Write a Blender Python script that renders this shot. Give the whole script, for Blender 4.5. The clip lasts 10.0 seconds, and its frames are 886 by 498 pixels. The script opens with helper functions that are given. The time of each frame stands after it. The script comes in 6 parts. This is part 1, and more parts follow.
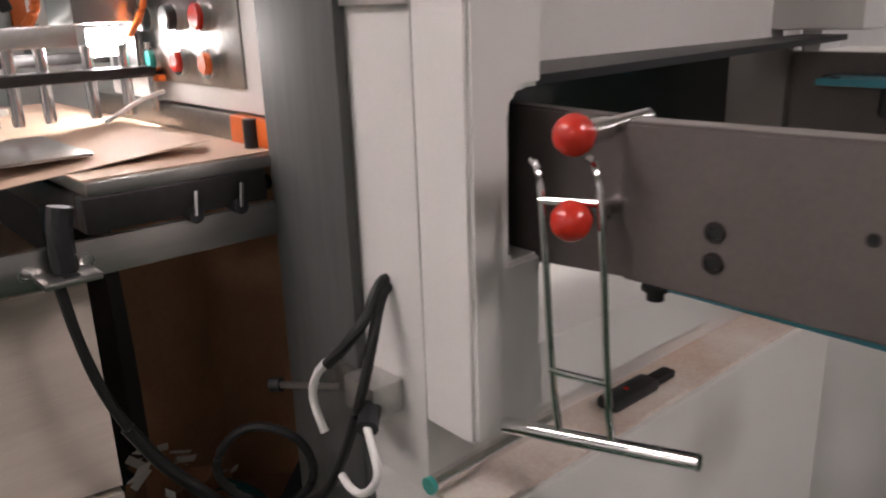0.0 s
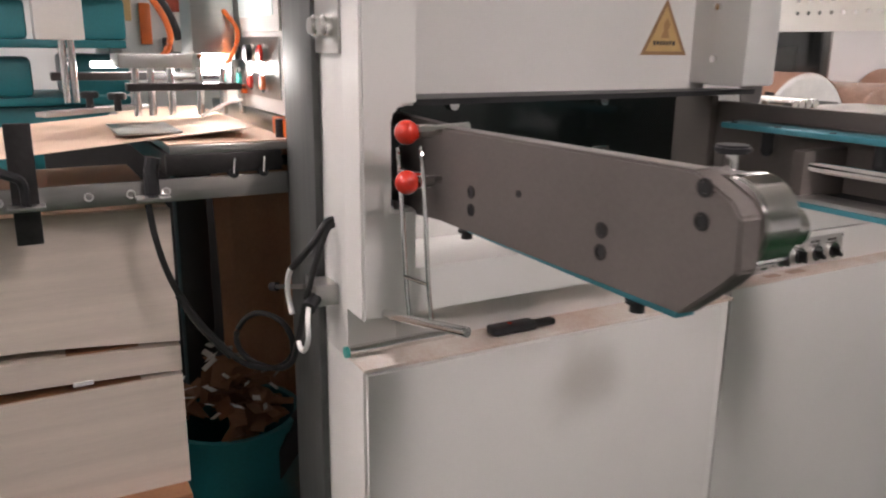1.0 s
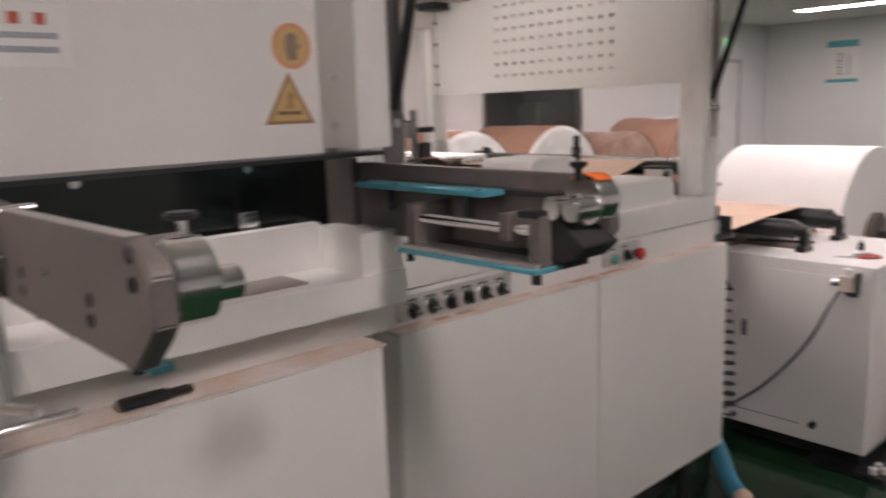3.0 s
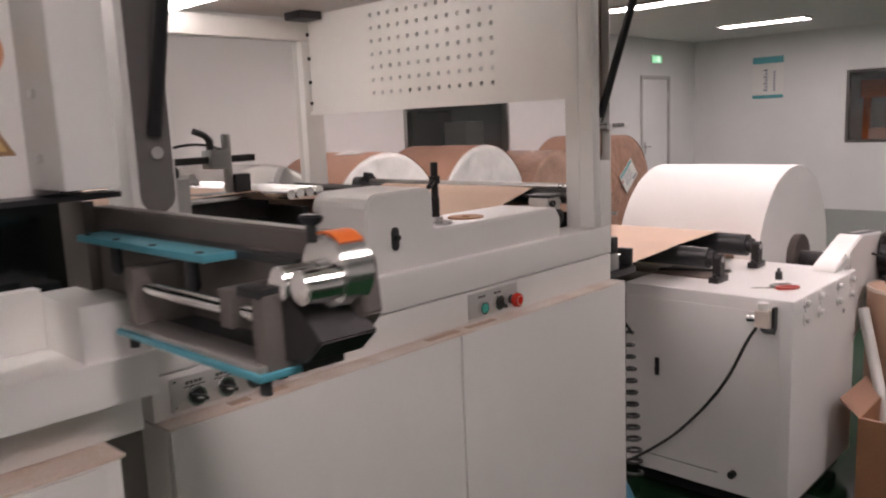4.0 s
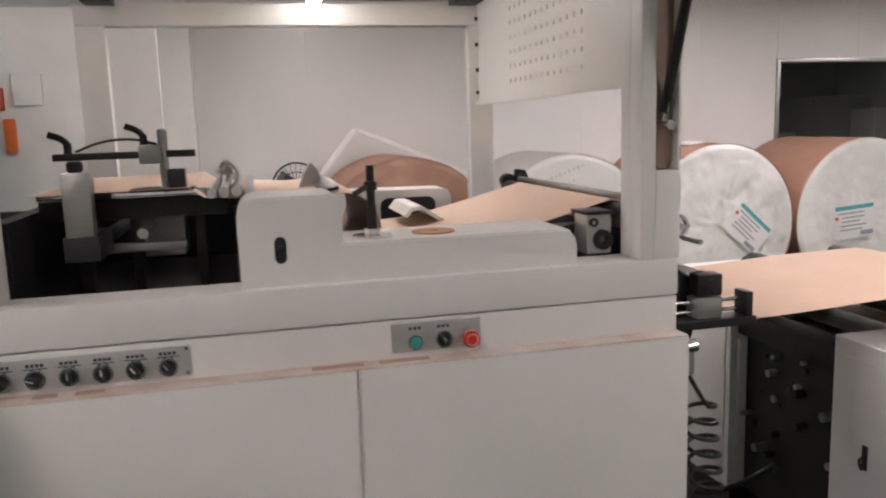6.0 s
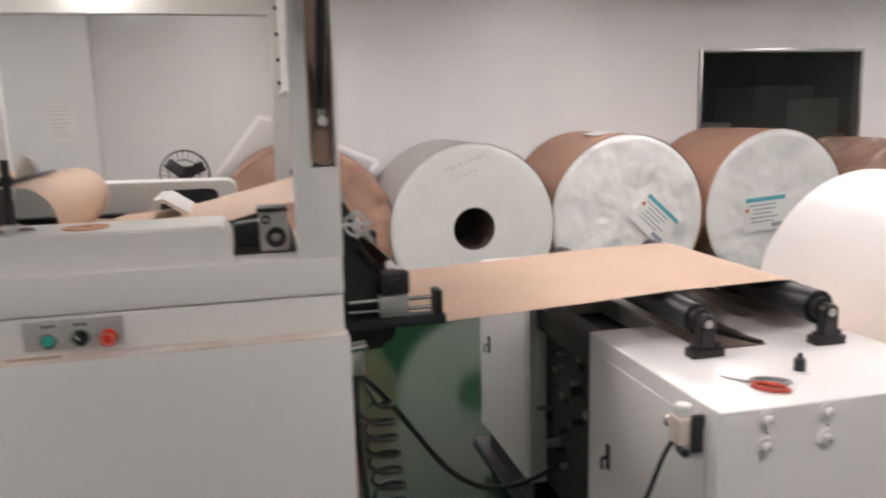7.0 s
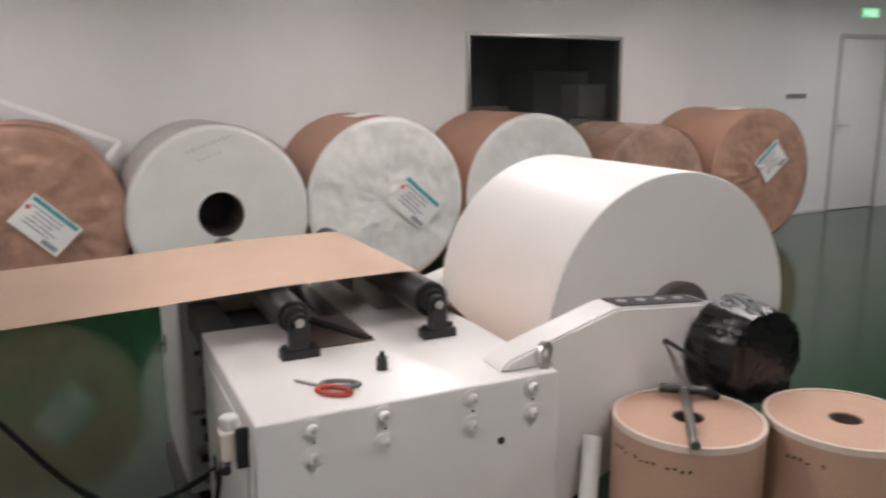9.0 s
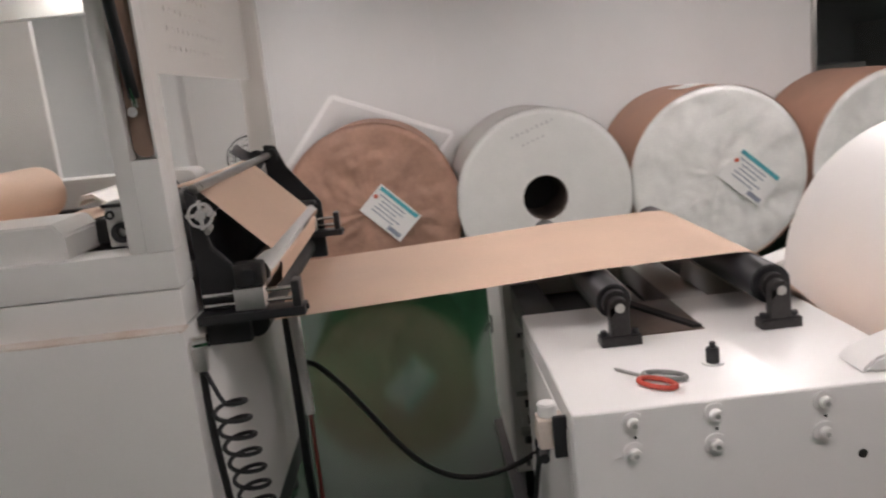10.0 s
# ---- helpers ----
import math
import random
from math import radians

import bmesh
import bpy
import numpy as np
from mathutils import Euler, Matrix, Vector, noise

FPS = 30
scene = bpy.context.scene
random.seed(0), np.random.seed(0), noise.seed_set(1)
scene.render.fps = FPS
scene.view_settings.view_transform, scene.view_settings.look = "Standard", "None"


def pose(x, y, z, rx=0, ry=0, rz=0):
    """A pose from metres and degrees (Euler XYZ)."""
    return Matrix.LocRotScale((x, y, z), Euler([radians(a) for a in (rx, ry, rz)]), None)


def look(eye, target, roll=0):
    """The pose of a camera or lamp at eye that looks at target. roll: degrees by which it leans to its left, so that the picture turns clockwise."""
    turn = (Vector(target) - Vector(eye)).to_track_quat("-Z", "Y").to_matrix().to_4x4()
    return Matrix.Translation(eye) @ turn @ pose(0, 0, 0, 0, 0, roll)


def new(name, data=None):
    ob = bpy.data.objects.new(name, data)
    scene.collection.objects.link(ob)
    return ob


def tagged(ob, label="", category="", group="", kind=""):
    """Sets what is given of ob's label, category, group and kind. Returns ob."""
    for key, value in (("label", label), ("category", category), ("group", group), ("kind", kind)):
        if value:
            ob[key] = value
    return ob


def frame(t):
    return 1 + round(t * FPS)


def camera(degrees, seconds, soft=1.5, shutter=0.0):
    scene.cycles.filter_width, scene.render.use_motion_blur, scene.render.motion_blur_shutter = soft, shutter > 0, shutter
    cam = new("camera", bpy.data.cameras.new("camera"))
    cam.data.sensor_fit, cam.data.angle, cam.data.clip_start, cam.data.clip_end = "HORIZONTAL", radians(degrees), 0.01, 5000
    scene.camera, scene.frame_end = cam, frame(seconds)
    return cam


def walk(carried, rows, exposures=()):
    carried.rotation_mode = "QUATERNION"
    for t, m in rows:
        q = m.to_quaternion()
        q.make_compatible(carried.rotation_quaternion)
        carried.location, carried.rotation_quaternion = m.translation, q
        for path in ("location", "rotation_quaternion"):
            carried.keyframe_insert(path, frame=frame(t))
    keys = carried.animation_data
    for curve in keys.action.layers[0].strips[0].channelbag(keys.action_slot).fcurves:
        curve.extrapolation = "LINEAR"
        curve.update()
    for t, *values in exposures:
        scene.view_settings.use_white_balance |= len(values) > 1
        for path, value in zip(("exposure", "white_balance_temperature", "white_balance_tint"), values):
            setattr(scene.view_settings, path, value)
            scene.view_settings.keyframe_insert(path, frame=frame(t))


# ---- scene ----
cam = camera(59.2, 10.0, soft=2.1, shutter=0.3)
PATH = [
    (0, (0.565, -0.363, 1.476), (-0.88, 0.888, 0.885), -2.0),
    (0.2, (0.643, -0.37, 1.483), (-0.825, 0.873, 0.935), -2.5),
    (0.5, (0.815, -0.358, 1.472), (-0.777, 0.754, 1.001), -0.2),
    (1, (1.069, -0.359, 1.492), (-0.63, 0.569, 0.986), 0.7),
    (1.5, (1.219, -0.391, 1.503), (-0.429, 0.627, 1.005), -2.1),
    (2, (1.332, -0.333, 1.501), (-0.322, 0.716, 1.096), -0.3),
    (2.5, (1.37, -0.255, 1.508), (-0.275, 0.833, 1.165), -0.9),
    (3, (1.293, -0.141, 1.5), (-0.166, 1.18, 1.144), -1.9),
    (3.2, (1.254, -0.081, 1.501), (-0.066, 1.376, 1.138), -2.3),
    (4.3, (1.199, 0.489, 1.492), (-0.242, 1.848, 1.219), -3.0),
    (4.5, (1.233, 0.604, 1.482), (-0.312, 1.842, 1.2), -3.8),
    (4.9, (1.273, 0.805, 1.492), (-0.412, 1.846, 1.206), -4.6),
    (5, (1.305, 0.883, 1.487), (-0.438, 1.825, 1.212), -5.2),
    (5.2, (1.365, 0.984, 1.482), (-0.433, 1.821, 1.221), -4.7),
    (6.3, (1.517, 1.595, 1.486), (-0.419, 1.976, 1.165), -2.3),
    (6.5, (1.549, 1.752, 1.483), (-0.39, 2.132, 1.171), -3.0),
    (7, (1.623, 2.083, 1.486), (-0.291, 2.547, 1.138), -1.4),
    (7.5, (1.607, 2.377, 1.468), (-0.179, 3.173, 1.044), 0.0),
    (8, (1.625, 2.604, 1.48), (-0.048, 3.617, 1.059), 0.4),
    (8.5, (1.659, 2.725, 1.485), (0.04, 3.842, 1.119), 1.1),
    (9, (1.668, 2.728, 1.479), (-0.101, 3.571, 1.077), -0.2),
    (9.5, (1.619, 2.645, 1.475), (-0.283, 3.087, 1.044), -2.7),
    (10, (1.581, 2.769, 1.457), (-0.375, 2.812, 1.054), -6.0),
]
walk(cam, [(t, look(eye, target, roll)) for t, eye, target, roll in PATH], [(0, 0.0, 6600, 15), (0.5, 0.25, 6600, 14), (1.5, 0.52, 6500, 13), (3, 0.27, 6600, 16), (5, 0.2, 6650, 17), (6.8, 0.45, 6350, 8), (7.5, 0.22, 6350, 8), (8.5, 0.12, 6300, 7), (10, 0.1, 6400, 9)])

# ---- world and lamps ----
world = bpy.data.worlds.new("hall")
world.use_nodes = True
world.node_tree.nodes["Background"].inputs["Color"].default_value = (0.8, 0.85, 1.0, 1)
world.node_tree.nodes["Background"].inputs["Strength"].default_value = 0.02
scene.world = world


# ---- helpers ----
def box(bm, x0, x1, y0, y1, z0, z1, bev=0.0, seg=2):
    c = Vector(((x0 + x1) / 2, (y0 + y1) / 2, (z0 + z1) / 2))
    m = Matrix.Translation(c) @ Matrix.Diagonal((abs(x1 - x0), abs(y1 - y0), abs(z1 - z0), 1))
    made = bmesh.ops.create_cube(bm, size=1.0, matrix=m)["verts"]
    if bev > 0:
        edges = {e for v in made for e in v.link_edges}
        bmesh.ops.bevel(bm, geom=list(edges), offset=bev, segments=seg, affect="EDGES", profile=0.6)
    return bm


def tbox(bm, m, sx, sy, sz, bev=0.0, seg=2):
    made = bmesh.ops.create_cube(bm, size=1.0, matrix=m @ Matrix.Diagonal((sx, sy, sz, 1)))["verts"]
    if bev > 0:
        edges = {e for v in made for e in v.link_edges}
        bmesh.ops.bevel(bm, geom=list(edges), offset=bev, segments=seg, affect="EDGES", profile=0.6)
    return bm


def cyl(bm, p0, p1, r0, r1=None, n=24, bev=0.0):
    p0, p1 = Vector(p0), Vector(p1)
    d = p1 - p0
    m = Matrix.Translation((p0 + p1) / 2) @ d.to_track_quat("Z", "Y").to_matrix().to_4x4()
    made = bmesh.ops.create_cone(bm, cap_ends=True, segments=n, radius1=r0, radius2=r0 if r1 is None else r1, depth=d.length, matrix=m)["verts"]
    if bev > 0:
        faces = {f for v in made for f in v.link_faces if len(f.verts) > 4}
        edges = {e for f in faces for e in f.edges}
        bmesh.ops.bevel(bm, geom=list(edges), offset=bev, segments=2, affect="EDGES")
    return bm


def ball(bm, p, r, n=20):
    bmesh.ops.create_uvsphere(bm, u_segments=n, v_segments=n // 2 + 2, radius=r, matrix=Matrix.Translation(p))
    return bm


def ring(bm, p0, p1, ro, ri, n=40):
    """A hollow tube from p0 to p1."""
    p0, p1 = Vector(p0), Vector(p1)
    q = (p1 - p0).to_track_quat("Z", "Y").to_matrix()
    loops = []
    for p, r in ((p0, ri), (p0, ro), (p1, ro), (p1, ri)):
        loops.append([bm.verts.new(p + q @ Vector((r * math.cos(2 * math.pi * i / n), r * math.sin(2 * math.pi * i / n), 0))) for i in range(n)])
    for a in range(4):
        la, lb = loops[a], loops[(a + 1) % 4]
        for i in range(n):
            bm.faces.new((la[i], la[(i + 1) % n], lb[(i + 1) % n], lb[i]))
    bmesh.ops.recalc_face_normals(bm, faces=bm.faces)
    return bm


def tube(bm, pts, r, n=8, rounds=3):
    """A round cord through the points, rounded off by corner cutting."""
    pts = [Vector(p) for p in pts]
    for _ in range(rounds):
        cut = [pts[0]]
        for a, b in zip(pts, pts[1:]):
            cut += [a * 0.75 + b * 0.25, a * 0.25 + b * 0.75]
        pts = cut + [pts[-1]]
    up, loops = Vector((0.13, 0.21, 0.97)), []
    for i, p in enumerate(pts):
        d = (pts[min(i + 1, len(pts) - 1)] - pts[max(i - 1, 0)]).normalized()
        a = d.cross(up)
        if a.length < 0.15:
            a = d.cross(Vector((1, 0, 0)))
        a.normalize()
        b = d.cross(a)
        loops.append([bm.verts.new(p + r * (math.cos(2 * math.pi * k / n) * a + math.sin(2 * math.pi * k / n) * b)) for k in range(n)])
    for la, lb in zip(loops, loops[1:]):
        for k in range(n):
            bm.faces.new((la[k], la[(k + 1) % n], lb[(k + 1) % n], lb[k]))
    bm.faces.new(loops[0])
    bm.faces.new(loops[-1])
    bmesh.ops.recalc_face_normals(bm, faces=bm.faces)
    return bm


def prism(bm, pts, axis, a0, a1, bev=0.0):
    """A plate: the outline pts, extruded along the axis from a0 to a1. Outline pairs: x -> (y, z), y -> (x, z), z -> (x, y)."""
    def at(p, a):
        return {"x": (a, p[0], p[1]), "y": (p[0], a, p[1]), "z": (p[0], p[1], a)}[axis]
    lo, hi = [bm.verts.new(at(p, a0)) for p in pts], [bm.verts.new(at(p, a1)) for p in pts]
    made = [bm.faces.new(lo), bm.faces.new(hi)]
    for i in range(len(pts)):
        j = (i + 1) % len(pts)
        made.append(bm.faces.new((lo[i], lo[j], hi[j], hi[i])))
    bmesh.ops.recalc_face_normals(bm, faces=made)
    if bev > 0:
        bmesh.ops.bevel(bm, geom=list({e for f in made for e in f.edges}), offset=bev, segments=2, affect="EDGES")
    return bm


def arc(cx, cy, r, a0, a1, n=8):
    return [(cx + r * math.cos(radians(a0 + (a1 - a0) * i / n)), cy + r * math.sin(radians(a0 + (a1 - a0) * i / n))) for i in range(n + 1)]


def sheet(bm, rows, thick=0.002):
    """A thin curved sheet with thickness from a grid of points."""
    grid = [[bm.verts.new(p) for p in row] for row in rows]
    faces = []
    for ra, rb in zip(grid, grid[1:]):
        for i in range(len(ra) - 1):
            faces.append(bm.faces.new((ra[i], ra[i + 1], rb[i + 1], rb[i])))
    bmesh.ops.recalc_face_normals(bm, faces=faces)
    bmesh.ops.solidify(bm, geom=faces, thickness=thick)
    return bm


def fresh():
    return bmesh.new()


def spot_of(ob):
    p = Vector((0, 0, 0))
    while ob is not None:
        p += ob.location
        ob = ob.parent
    return p


def thing(name, place, label, category, group="", kind=""):
    ob = new(name)
    ob.location, ob.empty_display_size = place, 0.1
    return tagged(ob, label, category, group, kind)


def part(name, bm, material, parent, label="", kind="", angle=35):
    if parent is not None:
        bmesh.ops.translate(bm, verts=bm.verts, vec=-spot_of(parent))
    me = bpy.data.meshes.new(name)
    bm.to_mesh(me)
    bm.free()
    me.materials.append(material)
    for p in me.polygons:
        p.use_smooth = True
    me.set_sharp_from_angle(angle=radians(angle))
    ob = new(name, me)
    ob.parent = parent
    return tagged(ob, label, kind=kind)


def solo(name, bm, material, label, category, group="", kind=""):
    """A thing that is one mesh, with its origin at its base."""
    lo = Vector([min(v.co[i] for v in bm.verts) for i in range(3)])
    hi = Vector([max(v.co[i] for v in bm.verts) for i in range(3)])
    base = Vector(((lo.x + hi.x) / 2, (lo.y + hi.y) / 2, lo.z))
    bmesh.ops.translate(bm, verts=bm.verts, vec=-base)
    ob = part(name, bm, material, None)
    ob.location = base
    return tagged(ob, label, category, group, kind)


# ---- materials ----
def mat(name, base, rough=0.5, metal=0.0, vary=0.12, scale=3.0, grain=60.0, bump=0.1, spec=0.5, other=None, stretch=(1, 1, 1), coat=0.0, rvary=0.12):
    m = bpy.data.materials.new(name)
    m.use_nodes = True
    nt = m.node_tree
    n, l = nt.nodes, nt.links
    b = n["Principled BSDF"]
    b.inputs["Metallic"].default_value, b.inputs["Specular IOR Level"].default_value = metal, spec
    b.inputs["Coat Weight"].default_value = coat
    tc, mp = n.new("ShaderNodeTexCoord"), n.new("ShaderNodeMapping")
    mp.inputs["Scale"].default_value = stretch
    l.new(tc.outputs["Object"], mp.inputs["Vector"])
    big, small = n.new("ShaderNodeTexNoise"), n.new("ShaderNodeTexNoise")
    big.inputs["Scale"].default_value, big.inputs["Detail"].default_value = scale, 5
    small.inputs["Scale"].default_value, small.inputs["Detail"].default_value = grain, 4
    for t in (big, small):
        l.new(mp.outputs["Vector"], t.inputs["Vector"])
    ramp = n.new("ShaderNodeValToRGB")
    dark = other or tuple(c * (1 - vary) for c in base)
    light = tuple(min(1.0, c * (1 + vary * 0.4)) for c in base)
    ramp.color_ramp.elements[0].position, ramp.color_ramp.elements[1].position = 0.3, 0.68
    ramp.color_ramp.elements[0].color, ramp.color_ramp.elements[1].color = (*dark, 1), (*light, 1)
    add = n.new("ShaderNodeMath")
    add.operation = "MULTIPLY_ADD"
    add.inputs[1].default_value = 0.35
    l.new(small.outputs["Fac"], add.inputs[0])
    sub = n.new("ShaderNodeMath")
    sub.operation = "MULTIPLY_ADD"
    sub.inputs[1].default_value, sub.inputs[2].default_value = 0.8, -0.07
    l.new(big.outputs["Fac"], sub.inputs[0])
    l.new(sub.outputs[0], add.inputs[2])
    l.new(add.outputs[0], ramp.inputs["Fac"])
    l.new(ramp.outputs["Color"], b.inputs["Base Color"])
    rr = n.new("ShaderNodeMapRange")
    rr.inputs["To Min"].default_value, rr.inputs["To Max"].default_value = max(0.02, rough - rvary), min(1.0, rough + rvary)
    l.new(big.outputs["Fac"], rr.inputs["Value"])
    l.new(rr.outputs["Result"], b.inputs["Roughness"])
    if bump > 0:
        bp = n.new("ShaderNodeBump")
        bp.inputs["Strength"].default_value, bp.inputs["Distance"].default_value = bump, 0.002
        l.new(small.outputs["Fac"], bp.inputs["Height"])
        l.new(bp.outputs["Normal"], b.inputs["Normal"])
    return m


def glow(name, colour, strength):
    m = bpy.data.materials.new(name)
    m.use_nodes = True
    b = m.node_tree.nodes["Principled BSDF"]
    b.inputs["Base Color"].default_value = (0.8, 0.8, 0.8, 1)
    b.inputs["Emission Color"].default_value, b.inputs["Emission Strength"].default_value = (*colour, 1), strength
    return m


def glass(name, tint=(0.9, 0.95, 0.95), rough=0.02):
    m = bpy.data.materials.new(name)
    m.use_nodes = True
    b = m.node_tree.nodes["Principled BSDF"]
    b.inputs["Base Color"].default_value, b.inputs["Roughness"].default_value = (*tint, 1), rough
    b.inputs["Transmission Weight"].default_value, b.inputs["IOR"].default_value = 1.0, 1.45
    return m


WHITE = mat("machine_enamel", (0.76, 0.74, 0.71), 0.34, vary=0.06, scale=2.2, grain=380, bump=0.05)
WHITE2 = mat("unwinder_enamel", (0.80, 0.78, 0.76), 0.32, vary=0.05, scale=2.5, grain=300, bump=0.05)
DUST = mat("dusty_enamel", (0.72, 0.68, 0.63), 0.6, vary=0.2, scale=9, grain=200, bump=0.1, other=(0.60, 0.45, 0.36))
WALL = mat("wall_panel_paint", (0.76, 0.76, 0.75), 0.34, vary=0.06, scale=1.2, grain=180, bump=0.03)
CEIL = mat("ceiling_paint", (0.74, 0.73, 0.71), 0.5, vary=0.05, scale=1.0, grain=150, bump=0.03)
FLOOR = mat("green_epoxy", (0.013, 0.042, 0.020), 0.13, vary=0.35, scale=1.4, grain=40, bump=0.03, spec=0.36, coat=0.0, rvary=0.05)
STEEL = mat("brushed_steel", (0.46, 0.45, 0.43), 0.32, 1.0, vary=0.2, scale=5, grain=120, bump=0.12, stretch=(1, 0.12, 1))
PLATE = mat("dark_steel_plate", (0.15, 0.155, 0.15), 0.62, 0.5, vary=0.3, scale=4, grain=90, bump=0.12, stretch=(1, 1, 0.1))
CHROME = mat("chrome", (0.82, 0.81, 0.80), 0.12, 1.0, vary=0.08, scale=12, grain=200, bump=0.02, rvary=0.05)
ARM = mat("phosphated_steel", (0.168, 0.147, 0.135), 0.48, 0.35, vary=0.18, scale=7, grain=240, bump=0.08)
ARMEDGE = mat("ground_steel", (0.55, 0.52, 0.50), 0.35, 0.9, vary=0.15, scale=8, grain=200, bump=0.05)
BLACK = mat("black_paint", (0.018, 0.018, 0.02), 0.4, vary=0.4, scale=6, grain=120, bump=0.08)
BLACKGLOSS = mat("black_acrylic", (0.010, 0.014, 0.014), 0.12, vary=0.3, scale=3, grain=60, bump=0.01, rvary=0.06)
RUBBER = mat("black_rubber", (0.010, 0.010, 0.010), 0.5, vary=0.3, scale=20, grain=300, bump=0.1)
TEAL = mat("teal_anodised", (0.09, 0.36, 0.44), 0.35, 0.35, vary=0.18, scale=9, grain=200, bump=0.05)
TEALDK = mat("teal_paint", (0.015, 0.16, 0.18), 0.4, vary=0.25, scale=3, grain=150, bump=0.06)
RED = mat("red_plastic", (0.62, 0.035, 0.02), 0.22, vary=0.15, scale=14, grain=200, bump=0.02, coat=0.4)
ORANGE = mat("orange_plastic", (0.75, 0.16, 0.03), 0.4, vary=0.15, scale=14, grain=200, bump=0.04)
GREEN = mat("green_plastic", (0.06, 0.42, 0.36), 0.3, vary=0.15, scale=14, grain=200, bump=0.02)
YELLOW = mat("sticker_yellow", (0.60, 0.40, 0.17), 0.4, vary=0.1, scale=30, grain=200, bump=0.02)
INK = mat("dark_ink", (0.05, 0.045, 0.04), 0.6, vary=0.2, scale=40, grain=300, bump=0.0)
INKFADE = mat("faded_ink", (0.30, 0.32, 0.38), 0.7, vary=0.2, scale=40, grain=300, bump=0.0)
INKRED = mat("red_ink", (0.60, 0.12, 0.07), 0.6, vary=0.2, scale=40, grain=300, bump=0.0)
INKTEAL = mat("teal_ink", (0.10, 0.40, 0.45), 0.6, vary=0.2, scale=40, grain=300, bump=0.0)
KRAFT = mat("kraft_paper", (0.63, 0.45, 0.335), 0.72, vary=0.10, scale=3, grain=160, bump=0.12)
KRAFTWRAP = mat("kraft_wrapping", (0.43, 0.245, 0.172), 0.6, vary=0.14, scale=4, grain=120, bump=0.15)
KRAFTDK = mat("brown_board", (0.33, 0.16, 0.08), 0.62, vary=0.3, scale=5, grain=120, bump=0.15)
PAPER = mat("white_paper", (0.80, 0.785, 0.755), 0.65, vary=0.05, scale=4, grain=160, bump=0.08)
STACKM = mat("paper_edges", (0.70, 0.60, 0.52), 0.8, vary=0.18, scale=4, grain=140, bump=0.3, stretch=(0.25, 0.25, 9))
WRAPW = mat("white_wrap", (0.80, 0.785, 0.75), 0.5, vary=0.12, scale=7, grain=60, bump=0.4)
FILM = mat("plastic_film", (0.44, 0.285, 0.215), 0.22, vary=0.3, scale=5, grain=40, bump=0.5)
CORE = mat("core_board", (0.10, 0.075, 0.06), 0.8, vary=0.3, scale=12, grain=150, bump=0.2)
COREROLL = mat("narrow_kraft_roll", (0.54, 0.345, 0.25), 0.66, vary=0.12, scale=3, grain=120, bump=0.1)
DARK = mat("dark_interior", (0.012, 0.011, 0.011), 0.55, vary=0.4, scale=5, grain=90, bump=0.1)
GREASE = mat("greasy_cast_iron", (0.045, 0.042, 0.042), 0.38, 0.6, vary=0.4, scale=8, grain=110, bump=0.2)
ALU = mat("cast_aluminium", (0.60, 0.59, 0.57), 0.34, 0.9, vary=0.15, scale=9, grain=160, bump=0.1)
PLASTW = mat("white_plastic", (0.78, 0.77, 0.74), 0.4, vary=0.06, scale=8, grain=160, bump=0.03)
BEIGE = mat("valve_body", (0.66, 0.57, 0.50), 0.45, vary=0.15, scale=14, grain=160, bump=0.05)
BLUE = mat("blue_cover", (0.03, 0.20, 0.30), 0.5, vary=0.3, scale=6, grain=160, bump=0.1)
# Brown reflected up from the paper is put into the lid's colour
LIDIN = mat("lid_paper_tint", (0.50, 0.46, 0.43), 0.5, vary=0.12, scale=3, grain=160, bump=0.05)
LEDW = glow("led_panel", (1.0, 0.905, 0.90), 26.5)
LEDHOOD = glow("hood_led", (1.0, 0.97, 0.93), 14.0)
LEDHOT = glow("head_led", (1.0, 0.97, 0.94), 140.0)
EXITG = glow("exit_green", (0.08, 0.75, 0.25), 0.8)
SCREEN = glow("panel_screen", (0.18, 0.34, 0.30), 0.55)
GLASS = glass("window_glass")


